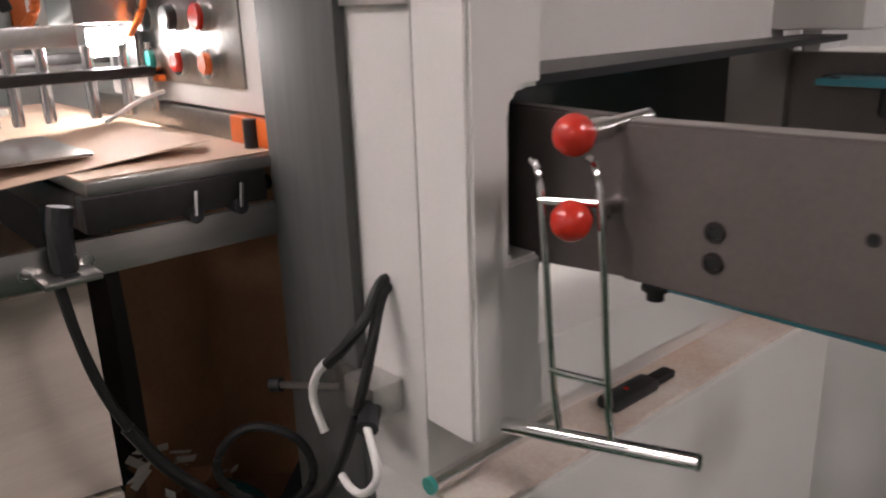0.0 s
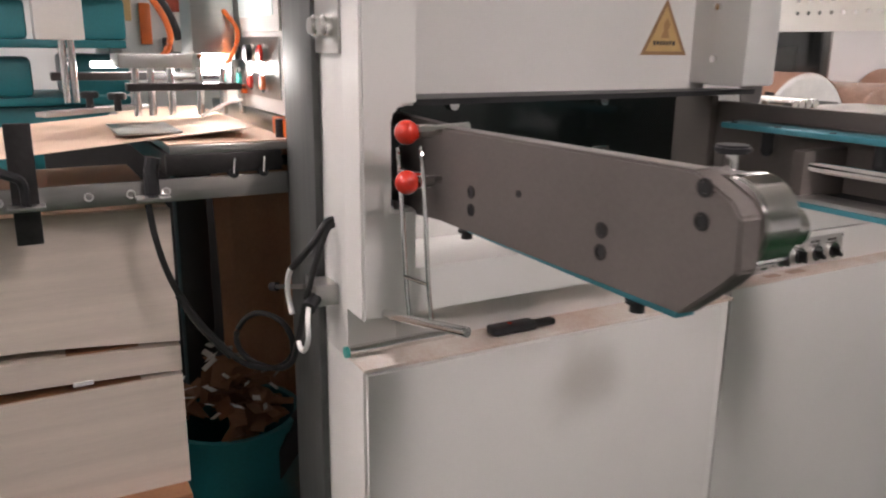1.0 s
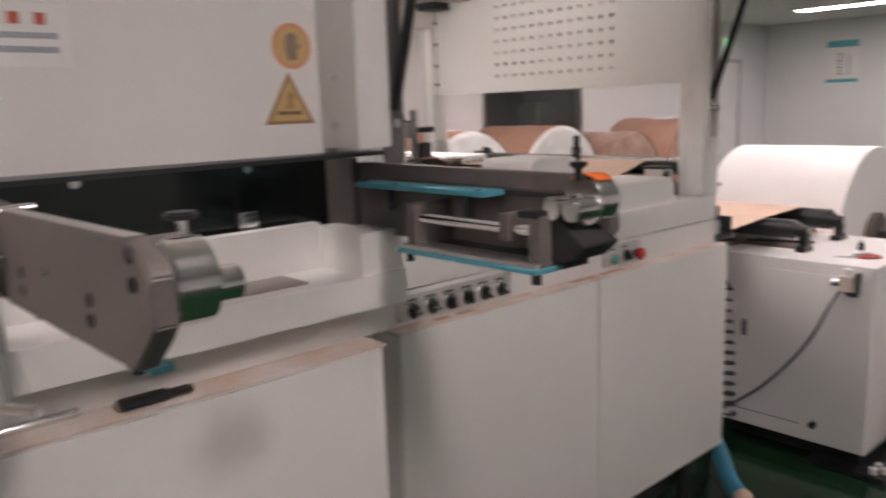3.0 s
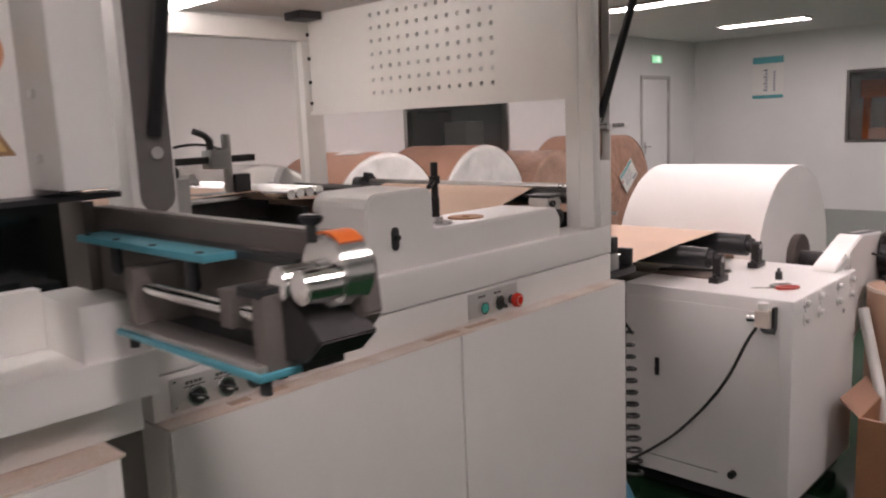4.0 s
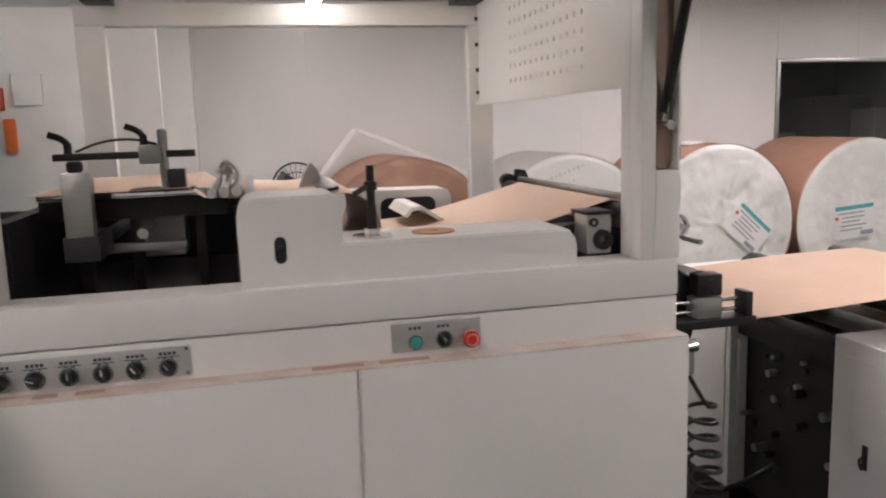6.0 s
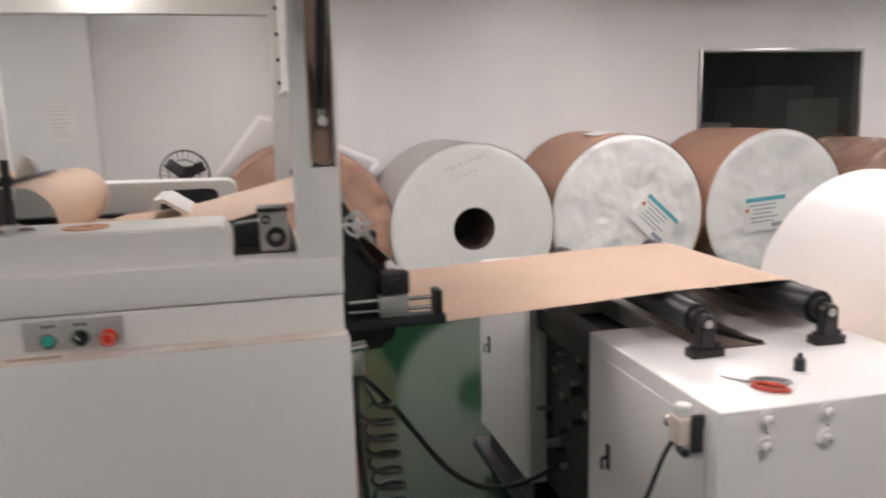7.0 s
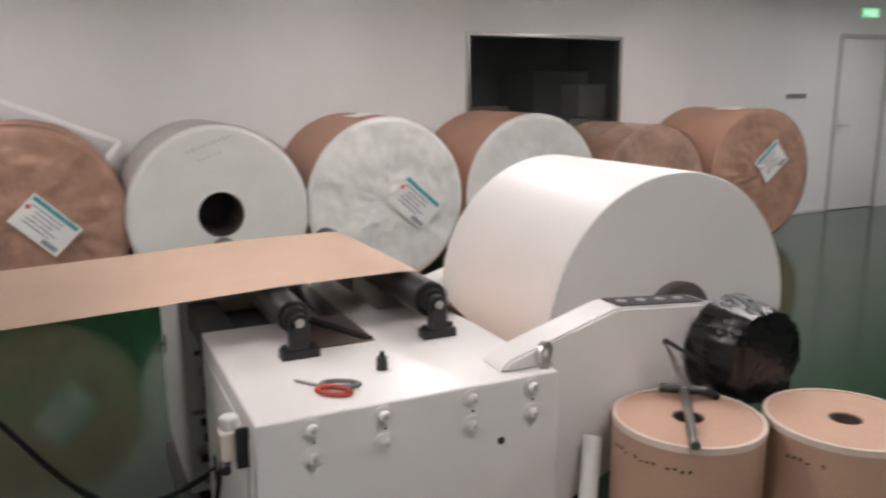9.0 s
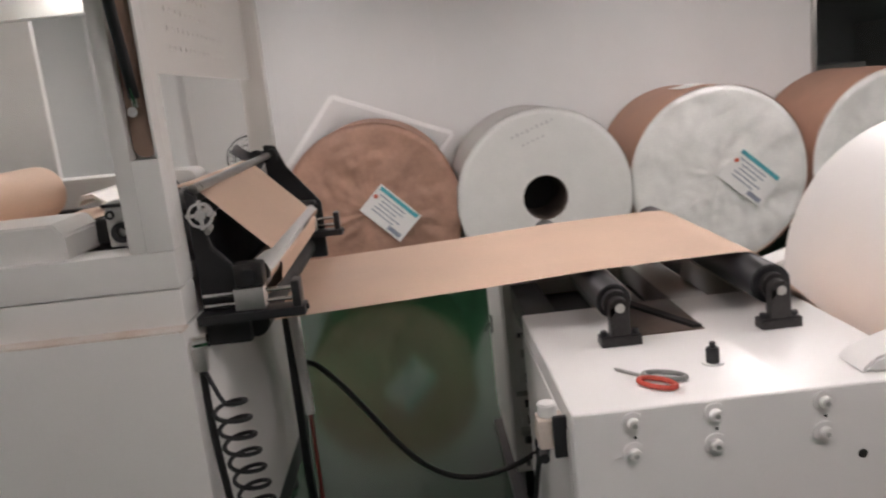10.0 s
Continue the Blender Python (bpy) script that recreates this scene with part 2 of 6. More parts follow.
def spotted(name, base, spot, radius):
    """Enamel with one darker spot of uneven outline."""
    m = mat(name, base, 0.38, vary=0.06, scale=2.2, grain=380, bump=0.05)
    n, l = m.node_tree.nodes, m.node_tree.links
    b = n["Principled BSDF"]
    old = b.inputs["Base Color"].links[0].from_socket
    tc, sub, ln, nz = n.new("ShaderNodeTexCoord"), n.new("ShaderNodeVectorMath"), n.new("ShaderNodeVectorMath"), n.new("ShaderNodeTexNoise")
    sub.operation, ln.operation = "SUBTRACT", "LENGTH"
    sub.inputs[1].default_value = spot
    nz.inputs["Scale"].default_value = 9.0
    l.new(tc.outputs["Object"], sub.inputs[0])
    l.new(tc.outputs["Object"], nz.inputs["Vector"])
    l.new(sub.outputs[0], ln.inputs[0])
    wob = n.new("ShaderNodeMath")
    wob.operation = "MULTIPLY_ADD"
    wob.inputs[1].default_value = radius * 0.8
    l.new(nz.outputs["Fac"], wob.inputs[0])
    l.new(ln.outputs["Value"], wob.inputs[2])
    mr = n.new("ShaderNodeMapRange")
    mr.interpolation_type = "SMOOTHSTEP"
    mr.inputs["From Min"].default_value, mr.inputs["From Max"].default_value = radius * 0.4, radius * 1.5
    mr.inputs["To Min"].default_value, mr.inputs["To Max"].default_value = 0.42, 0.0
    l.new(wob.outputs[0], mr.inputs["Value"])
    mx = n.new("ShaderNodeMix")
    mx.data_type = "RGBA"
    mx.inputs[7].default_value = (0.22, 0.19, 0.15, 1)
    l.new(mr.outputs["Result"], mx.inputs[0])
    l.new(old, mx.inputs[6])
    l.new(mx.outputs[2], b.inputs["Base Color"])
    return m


FLUFF = mat("fluff", (0.50, 0.36, 0.28), 0.9)

# ---- the hall ----
XW, YN, ZC, XE, YS = -4.84, 12.75, 2.65, 5.6, -5.0

floor_ob = solo("floor", box(fresh(), XW - 0.3, XE + 0.3, YS - 0.3, YN + 0.3, -0.15, 0.0), FLOOR, "glossy green epoxy floor of a workshop", "floor", kind="structure")
ceil_bm = fresh()
box(ceil_bm, XW - 0.3, XE + 0.3, YS - 0.3, YN + 0.3, ZC, ZC + 0.12)
solo("ceiling", ceil_bm, CEIL, "plain white workshop ceiling", "ceiling", kind="structure")

# west wall: sandwich panels, with a window and a door
WIN = (6.07, 7.83, 0.98, 1.985)
DOOR = (10.99, 11.89, 2.10)
wall_w = thing("wall_west", (XW, 3, 0), "white sandwich-panel wall with vertical joints", "wall", kind="structure")


def wall_panel(y0, y1, z0, z1):
    part("panel", box(fresh(), XW - 0.1, XW, y0 + 0.0003, y1 - 0.0003, z0, z1, 0.0012, 1), WALL, wall_w)


edges_y = [YS, -3.9, -2.75, -1.6, -0.45, 0.70, 1.85, 3.0, 4.15, 5.3, 6.07, 6.93, 7.83, 8.7, 9.85, 10.99, 11.89, YN]
for ya, yb in zip(edges_y, edges_y[1:]):
    if WIN[0] <= ya < WIN[1]:
        wall_panel(ya, yb, 0, WIN[2])
        wall_panel(ya, yb, WIN[3], ZC)
    elif ya == DOOR[0]:
        wall_panel(ya, yb, DOOR[2], ZC)
    else:
        wall_panel(ya, yb, 0, ZC)
for name, b in (("wall_north", (XW - 0.1, XE + 0.1, YN, YN + 0.1)), ("wall_south", (XW - 0.1, XE + 0.1, YS - 0.1, YS)), ("wall_east", (XE, XE + 0.1, YS, YN))):
    w = thing(name, ((b[0] + b[1]) / 2, (b[2] + b[3]) / 2, 0), "white sandwich-panel wall", "wall", kind="structure")
    if name == "wall_north":
        for x0, x1, z0, z1 in ((b[0], -2.50, 0, ZC), (-2.50, -0.9, 0, 0.99), (-2.50, -0.9, 2.03, ZC), (-0.9, 2.2, 0, ZC), (2.2, b[1], 0, ZC)):
            part("panel", box(fresh(), x0, x1, b[2], b[3], z0, z1, 0.002, 1), WALL, w)
    else:
        part("panel", box(fresh(), *b, 0, ZC), WALL, w)
solo("baseboard", box(fresh(), XW, XW + 0.012, 8.0, 10.93, 0, 0.06, 0.003), WALL, "low white skirting along the wall", "skirting", kind="structure")


def window(name, y0, y1, z0, z1, label):
    w = thing(name, (XW, (y0 + y1) / 2, z0), label, "window", kind="structure")
    f = fresh()
    for b in ((y0, y0 + 0.035, z0, z1), (y1 - 0.035, y1, z0, z1), (y0 + 0.035, y1 - 0.035, z1 - 0.035, z1), (y0 + 0.035, y1 - 0.035, z0, z0 + 0.035)):
        box(f, XW - 0.09, XW + 0.012, *b, 0.003)
    part("window_frame", f, STEEL, w)
    g = part("pane", box(fresh(), XW - 0.055, XW - 0.049, y0 + 0.034, y1 - 0.034, z0 + 0.034, z1 - 0.034), GLASS, w)
    g.visible_shadow = False
    return w


# Carton colour darkened: the unlit store's dimness is put into it
STOREBOX = mat("dimmed_carton", (0.13, 0.12, 0.105), 0.8)
window("window_1", *WIN, "dark fixed window to an unlit store room")
# unlit room behind it
store = thing("store_room", (-6.3, 7.0, 0), "unlit store room seen through the window", "room", kind="structure")
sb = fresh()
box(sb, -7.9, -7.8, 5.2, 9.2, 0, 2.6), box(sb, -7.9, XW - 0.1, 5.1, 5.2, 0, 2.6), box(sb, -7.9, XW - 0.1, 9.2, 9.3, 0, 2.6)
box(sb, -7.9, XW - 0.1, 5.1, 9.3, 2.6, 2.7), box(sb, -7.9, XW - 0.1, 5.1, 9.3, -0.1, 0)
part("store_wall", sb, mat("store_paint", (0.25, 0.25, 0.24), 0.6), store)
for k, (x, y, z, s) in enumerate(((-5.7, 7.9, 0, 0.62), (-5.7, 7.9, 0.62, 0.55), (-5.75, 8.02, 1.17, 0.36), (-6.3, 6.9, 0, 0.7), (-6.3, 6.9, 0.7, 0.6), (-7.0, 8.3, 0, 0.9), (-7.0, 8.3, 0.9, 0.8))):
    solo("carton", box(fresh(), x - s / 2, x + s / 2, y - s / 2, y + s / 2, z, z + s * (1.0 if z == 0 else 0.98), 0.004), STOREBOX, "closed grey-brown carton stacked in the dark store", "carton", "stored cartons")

# door
door = thing("door_1", (XW, 11.44, 0), "closed white panel door with a grey metal frame", "door", kind="structure")
df = fresh()
for b in ((10.99, 11.04, 0, 2.10), (11.84, 11.89, 0, 2.10), (11.04, 11.84, 2.05, 2.10)):
    box(df, XW - 0.09, XW + 0.014, *b, 0.003)
part("door_frame", df, mat("door_frame_grey", (0.48, 0.47, 0.45), 0.4), door)
leaf = part("door_leaf", box(fresh(), XW - 0.05, XW - 0.008, 11.043, 11.837, 0.008, 2.047, 0.003), WALL, door)
hb = fresh()
cyl(hb, (XW - 0.01, 11.12, 1.03), (XW + 0.04, 11.12, 1.03), 0.010)
cyl(hb, (XW + 0.04, 11.11, 1.03), (XW + 0.04, 11.23, 1.03), 0.009)
box(hb, XW - 0.01, XW + 0.004, 11.10, 11.14, 0.92, 1.10, 0.003)
part("door_handle", hb, CHROME, leaf, "chrome lever handle")
hg = fresh()
for z in (0.3, 1.75):
    cyl(hg, (XW + 0.004, 11.84, z), (XW + 0.004, 11.84, z + 0.11), 0.009)
part("hinge", hg, CHROME, door)
# exit sign
ex = thing("exit_sign", (XW, 11.43, 2.285), "small lit green emergency exit sign above the door", "exit sign")
part("housing", box(fresh(), XW, XW + 0.022, 11.29, 11.60, 2.285, 2.405, 0.004), PLASTW, ex)
part("lit_face", box(fresh(), XW + 0.022, XW + 0.026, 11.30, 11.59, 2.293, 2.397), EXITG, ex)
sg = fresh()
box(sg, XW + 0.026, XW + 0.029, 11.33, 11.40, 2.335, 2.355), prism(sg, [(11.40, 2.32), (11.43, 2.345), (11.40, 2.37)], "x", XW + 0.026, XW + 0.029)
box(sg, XW + 0.026, XW + 0.029, 11.47, 11.52, 2.305, 2.385)
part("pictogram", sg, glow("exit_white", (0.9, 1.0, 0.92), 0.8), ex)

# plate on the wall beside the door
wp = thing("socket_strip", (XW, 10.37, 1.345), "grey row of wall sockets beside the door", "socket")
part("cover", box(fresh(), XW, XW + 0.012, 10.15, 10.62, 1.345, 1.425, 0.003), PLASTW, wp)
for k in range(4):
    part("socket", box(fresh(), XW + 0.012, XW + 0.018, 10.17 + 0.082 * k, 10.24 + 0.082 * k, 1.357, 1.413, 0.003), mat("socket_grey", (0.16, 0.16, 0.16), 0.5), wp)

# wall chart on the north wall, and its window into the next hall
ch = thing("wall_chart", (-3.63, YN, 1.69), "white safety chart with teal bands on the wall", "poster")
part("backing", box(fresh(), -3.87, -3.40, YN - 0.006, YN, 1.69, 2.32), PAPER, ch)
part("teal_band", box(fresh(), -3.87, -3.40, YN - 0.010, YN - 0.006, 2.22, 2.32), INKTEAL, ch)
part("teal_band", box(fresh(), -3.87, -3.40, YN - 0.010, YN - 0.006, 1.69, 1.74), INKTEAL, ch)
tx = fresh()
for k in range(7):
    box(tx, -3.70 + 0.02 * (k % 2), -3.64, YN - 0.010, YN - 0.006, 1.80 + 0.05 * k, 1.83 + 0.05 * k)
    box(tx, -3.55, -3.52, YN - 0.010, YN - 0.006, 1.80 + 0.045 * k, 1.83 + 0.045 * k)
part("print", tx, INKFADE, ch, kind="stuff")

w2 = thing("window_2", (-1.7, YN, 1.0), "window with a dark frame into the next hall", "window", kind="structure")
f2 = fresh()
for b in ((-2.50, -2.46, 0.99, 2.03), (-0.94, -0.90, 0.99, 2.03), (-2.46, -0.94, 1.99, 2.03), (-2.46, -0.94, 0.99, 1.03)):
    box(f2, b[0], b[1], YN - 0.01, YN + 0.09, b[2], b[3], 0.003)
part("window_frame", f2, mat("frame_dark", (0.10, 0.09, 0.085), 0.4), w2)
gp = part("pane", box(fresh(), -2.462, -0.938, YN + 0.04, YN + 0.046, 1.028, 1.992), GLASS, w2)
gp.visible_shadow = False
hall = thing("next_hall", (-1.7, 14.4, 0), "neighbouring hall seen through the window", "room", kind="structure")
hb2 = fresh()
box(hb2, -4.2, 1.2, 16.4, 16.5, 0, 2.7), box(hb2, -4.3, -4.2, YN + 0.1, 16.5, 0, 2.7), box(hb2, 1.2, 1.3, YN + 0.1, 16.5, 0, 2.7)
box(hb2, -4.3, 1.3, YN + 0.1, 16.5, 2.7, 2.8), box(hb2, -4.3, 1.3, YN + 0.1, 16.5, -0.1, 0)
part("hall_wall", hb2, WALL, hall)
for x, z, s in ((-2.2, 0, 0.66), (-1.5, 0, 0.7), (-2.2, 0.66, 0.5), (-1.5, 0.7, 0.62), (-0.8, 0, 0.8), (-0.8, 0.8, 0.6)):
    solo("carton", box(fresh(), x - 0.32, x + 0.32, 14.0, 14.6, z, z + s, 0.004), KRAFTWRAP, "closed brown cardboard carton in the next hall", "carton", "cartons next door")
solo("orange_rack_beam", box(fresh(), -3.0, 0.2, 15.2, 15.3, 1.65, 1.95, 0.01), ORANGE, "orange pallet rack beam in the next hall", "rack")
part("rack_upright", box(fresh(), -2.95, -2.85, 15.2, 15.3, 0, 1.65), ORANGE, bpy.data.objects["orange_rack_beam"])
part("rack_upright", box(fresh(), 0.05, 0.15, 15.2, 15.3, 0, 1.65), ORANGE, bpy.data.objects["orange_rack_beam"])

# ceiling panels; the unseen row at x = 1.85 is added to brighten the hood
for x, y_row in ((-2.95, (-4.1, -1.1, 1.9, 4.87, 7.9, 10.8)), (-0.45, (-4.1, -1.1, 1.9, 4.87, 7.9, 10.8)), (1.85, (-2.6, 0.4, 3.4, 6.4, 9.4))):
    for y in y_row:
        lt = thing("ceiling_light", (x, y, ZC - 0.03), "flat rectangular white LED ceiling panel, switched on", "ceiling light", "ceiling lights")
        fr = fresh()
        for b in ((x - 0.56, x - 0.545, y - 0.16, y + 0.16), (x + 0.545, x + 0.56, y - 0.16, y + 0.16), (x - 0.545, x + 0.545, y - 0.16, y - 0.145), (x - 0.545, x + 0.545, y + 0.145, y + 0.16)):
            box(fr, *b, ZC - 0.03, ZC)
        part("rim", fr, ALU, lt)
        part("diffuser", box(fresh(), x - 0.545, x + 0.545, y - 0.145, y + 0.145, ZC - 0.024, ZC - 0.002), LEDW, lt)

# white doorway pillar and notice on the west wall
pil = solo("pillar", box(fresh(), XW, XW + 0.22, 0.38, 1.0, 0, ZC, 0.006), WALL, "white boxed pillar against the wall", "pillar", kind="structure")
nt_ = thing("notice", (XW + 0.22, 0.75, 1.33), "white paper notice taped to the pillar", "notice")
part("notice_paper", box(fresh(), XW + 0.22, XW + 0.223, 0.66, 0.86, 1.33, 1.63), PAPER, nt_)
nb = fresh()
for k in range(8):
    box(nb, XW + 0.223, XW + 0.2245, 0.69, 0.83 - 0.02 * (k % 3), 1.37 + 0.03 * k, 1.38 + 0.03 * k)
part("print", nb, mat("pale_print", (0.62, 0.62, 0.63), 0.7), nt_, kind="stuff")


# ---- the paper converting machine ----
M = thing("paper_machine", (-0.64, 1.15, 0), "off-white enamelled paper converting machine with open guard and grey steel frame", "machine")

# tower section
bm = fresh()
box(bm, -0.10, 0.145, 0.022, 0.735, 0.32, 1.056, 0.006)
part("tower_base", bm, WHITE, M)
dr = part("tower_door", box(fresh(), 0.145, 0.153, 0.026, 0.710, 0.335, 1.052, 0.003), spotted("spotted_enamel", (0.72, 0.70, 0.67), (0.153 + 0.64, 0.40 - 1.15, 0.97), 0.10), M, "door with one soft dark spot")
# Grey filler: shade between tower and feed base put in as colour
part("dark_gap", box(fresh(), -0.3, -0.05, 0.735, 0.853, 0.30, 1.08), mat("gap_shade_grey", (0.30, 0.27, 0.25), 0.5), M)
lg = fresh()
box(lg, -0.10, 0.148, 0.024, 0.74, 1.0545, 1.0590)
part("ledge", lg, DUST, M, "dusty ledge")
# fascia behind ledge with shadow line, tray beam
part("fascia", box(fresh(), -0.10, 0.083, 0.026, 0.80, 1.060, 1.128, 0.003), WHITE, M)
tb = fresh()
prism(tb, [(-0.02, 1.195), (0.147, 1.195), (0.147, 1.132), (-0.02, 1.132)], "y", 0.10, 0.80)
box(tb, -0.03, 0.0, 0.10, 0.705, 1.195, 1.285)
box(tb, -0.03, 0.135, 0.705, 0.80, 1.195, 1.275)
part("tray_beam", tb, WHITE, M, "white trough beam below the opening")
part("tray_slot", box(fresh(), 0.02, 0.11, 0.34, 0.60, 1.1955, 1.199), mat("slot_shadow", (0.30, 0.26, 0.24), 0.6), M)
# column and hood
cl = fresh()
# the column is notched where the swing arm passes
prism(cl, [(0.020, 1.130), (0.100, 1.130), (0.100, 1.281), (0.064, 1.281), (0.064, 1.400), (0.069, 1.411), (0.080, 1.416), (0.100, 1.416), (0.100, 2.25), (0.020, 2.25)], "x", 0.091, 0.155, 0.004)
side_face = fresh()
box(side_face, -0.06, 0.089, 0.023, 0.100, 0.30, 2.25, 0.003)
part("side_panel", side_face, WHITE, M)
# Black strips colour in the darkness inside the notch
part("notch_lining", box(fresh(), 0.092, 0.150, 0.0643, 0.0670, 1.2815, 1.408), BLACK, M)
part("notch_lining", box(fresh(), 0.0915, 0.0945, 0.0672, 0.1035, 1.2815, 1.4155), BLACK, M)
part("column", cl, WHITE, M)
part("side_plate", box(fresh(), -0.125, 0.006, 0.010, 0.0225, 0.25, 2.25, 0.003), PLATE, M, "dark brushed steel side plate")
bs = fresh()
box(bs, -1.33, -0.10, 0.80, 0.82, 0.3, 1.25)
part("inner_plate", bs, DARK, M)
hd = fresh()
prism(hd, [(0.102, 1.415), (0.102, 2.25), (0.735, 2.25), (0.735, 1.415)], "x", 0.012, 0.036, 0.003)
box(hd, -1.33, 0.012, 0.102, 0.84, 2.2, 2.25)
part("hood_panel", hd, WHITE, M, "sloping off-white hood panel")
ps = fresh()
box(ps, -0.02, 0.155, 0.697, 0.772, 1.432, 2.25, 0.006)
part("hood_post", ps, WHITE, M, "white post")
for z in (1.475, 1.56, 1.78):
    part("post_bolt", cyl(fresh(), (0.09, 0.697, z), (0.09, 0.691, z), 0.006, n=12), CHROME, M)
# black guard inside the opening
part("black_screen", box(fresh(), -0.075, -0.060, 0.100, 0.80, 1.18, 1.62), BLACKGLOSS, M, "glossy black guard screen")
part("tube_light", box(fresh(), -0.050, -0.022, 0.14, 0.68, 1.60, 1.622, 0.003), LEDHOOD, M, "lit LED tube inside the tower")
part("inner_cheek", box(fresh(), -0.060, 0.030, 0.766, 0.782, 1.20, 1.408), ARM, M)
bar = fresh()
prism(bar, [(0.141, 0.096), (0.141, 0.125), (0.097, 0.796), (0.037, 0.796), (0.037, 0.102), (0.130, 0.096)], "z", 1.415, 1.423)
part("black_lip", bar, BLACK, M)
for y in (0.271, 0.583):
    part("screen_bolt", cyl(fresh(), (-0.060, y, 1.398), (-0.050, y, 1.398), 0.0085, n=14), CHROME, M)
bx = fresh()
box(bx, -0.060, -0.045, 0.556, 0.596, 1.275, 1.318, 0.003)
box(bx, -0.045, -0.038, 0.562, 0.590, 1.284, 1.308, 0.002)
part("latch", bx, CHROME, M)

# feed section: base with two doors
part("feed_base", box(fresh(), -1.33, 0.037, 0.853, 2.258, 0.32, 1.026, 0.006), WHITE, M)
for ya, yb in ((0.857, 1.553), (1.559, 2.262)):
    d = part("base_door", box(fresh(), 0.037, 0.045, ya, yb, 0.325, 1.026, 0.003), WHITE, M)
lg = fresh()
box(lg, -0.005, 0.044, 0.855, 2.26, 1.026, 1.031, 0.002)
part("ledge", lg, DUST, M, "ledge dusted with paper fluff")
for y0, y1 in ((0.98, 1.02), (1.05, 1.10), (1.47, 1.57), (1.60, 1.70)):
    part("fluff_patch", box(fresh(), 0.012, 0.030, y0, y1, 1.031, 1.0325), FLUFF, M)
part("switch_fascia", box(fresh(), -0.10, 0.0, 0.853, 2.256, 1.031, 1.107, 0.002), WHITE, M)
part("sill_beam", box(fresh(), -0.10, 0.002, 0.853, 2.258, 1.110, 1.190, 0.005), WHITE, M)
lp = part("left_post", box(fresh(), -0.09, 0.002, 0.855, 0.932, 1.19, 1.94, 0.004), WHITE, M)
part("right_post", box(fresh(), -0.09, -0.045, 2.168, 2.260, 1.19, 1.94, 0.003), WHITE, M)
part("post_face", box(fresh(), -0.045, 0.002, 2.168, 2.203, 1.19, 1.94, 0.003), WHITE, M)
part("post_foot", box(fresh(), -0.045, 0.002, 2.203, 2.260, 1.19, 1.378, 0.003), WHITE, M)
part("post_lip", box(fresh(), -0.045, 0.002, 2.253, 2.260, 1.378, 1.94, 0.002), WHITE, M)
for ys, face in ((2.205, 2.253), (0.868, 0.926)):
    mid = (ys + face) / 2
    out = [(face, 1.93), (ys, 1.93)] + arc(mid, 1.405, (face - ys) / 2, 180, 360, 10)
    part("strut_slot", prism(fresh(), out, "x", -0.030 if ys > 2 else 0.0022, -0.022 if ys > 2 else 0.005), mat("slot_brown" if ys > 2 else "slot_grey", (0.30, 0.20, 0.15) if ys > 2 else (0.13, 0.12, 0.115), 0.5), M, "recess for the gas strut")
    s = part("gas_strut", cyl(fresh(), (-0.012 if ys > 2 else 0.012, mid, 1.50), (0.16, mid + 0.01, 2.02), 0.011), BLACK, M, "black gas strut")
    part("strut_rod", cyl(fresh(), (-0.016, mid, 1.47), (0.0, mid, 1.52), 0.006), CHROME, s)
    part("strut_pin", cyl(fresh(), (-0.022, mid, 1.472), (0.015, mid, 1.472), 0.010), CHROME, s)
# back frame with its clouded acrylic sheet, and guard roof
ACRYL = glass("clouded_acrylic", (0.84, 0.83, 0.81), 0.01)
ACRYL.node_tree.nodes["Principled BSDF"].inputs["IOR"].default_value = 1.12
pane = part("back_pane", box(fresh(), -1.333, -1.329, 0.949, 2.171, 1.191, 1.839), ACRYL, M, "scratched clear acrylic sheet")
pane.visible_shadow = False
bf = fresh()
box(bf, -1.36, -1.30, 0.86, 2.262, 1.838, 1.91, 0.004), box(bf, -1.36, -1.30, 2.17, 2.258, 1.19, 1.838, 0.003), box(bf, -1.36, -1.30, 0.86, 0.95, 1.19, 1.838, 0.003)
part("back_frame", bf, WHITE, M)
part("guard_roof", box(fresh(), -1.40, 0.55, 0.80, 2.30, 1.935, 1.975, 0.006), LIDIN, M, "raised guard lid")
part("lid_rim", box(fresh(), 0.55, 0.60, 0.80, 2.30, 1.90, 1.975, 0.006), WHITE, M)
lm = part("tube_light", box(fresh(), -1.28, -0.42, 1.60, 1.645, 1.905, 1.934, 0.004), LEDHOOD, M, "lit LED tube under the lid")
part("lid_hinge", box(fresh(), -1.30, -1.20, 2.10, 2.20, 1.905, 1.935, 0.004), BLACK, M)
part("lid_hinge", box(fresh(), -1.30, -1.20, 0.90, 0.99, 1.90, 1.935, 0.004), BLACK, M)


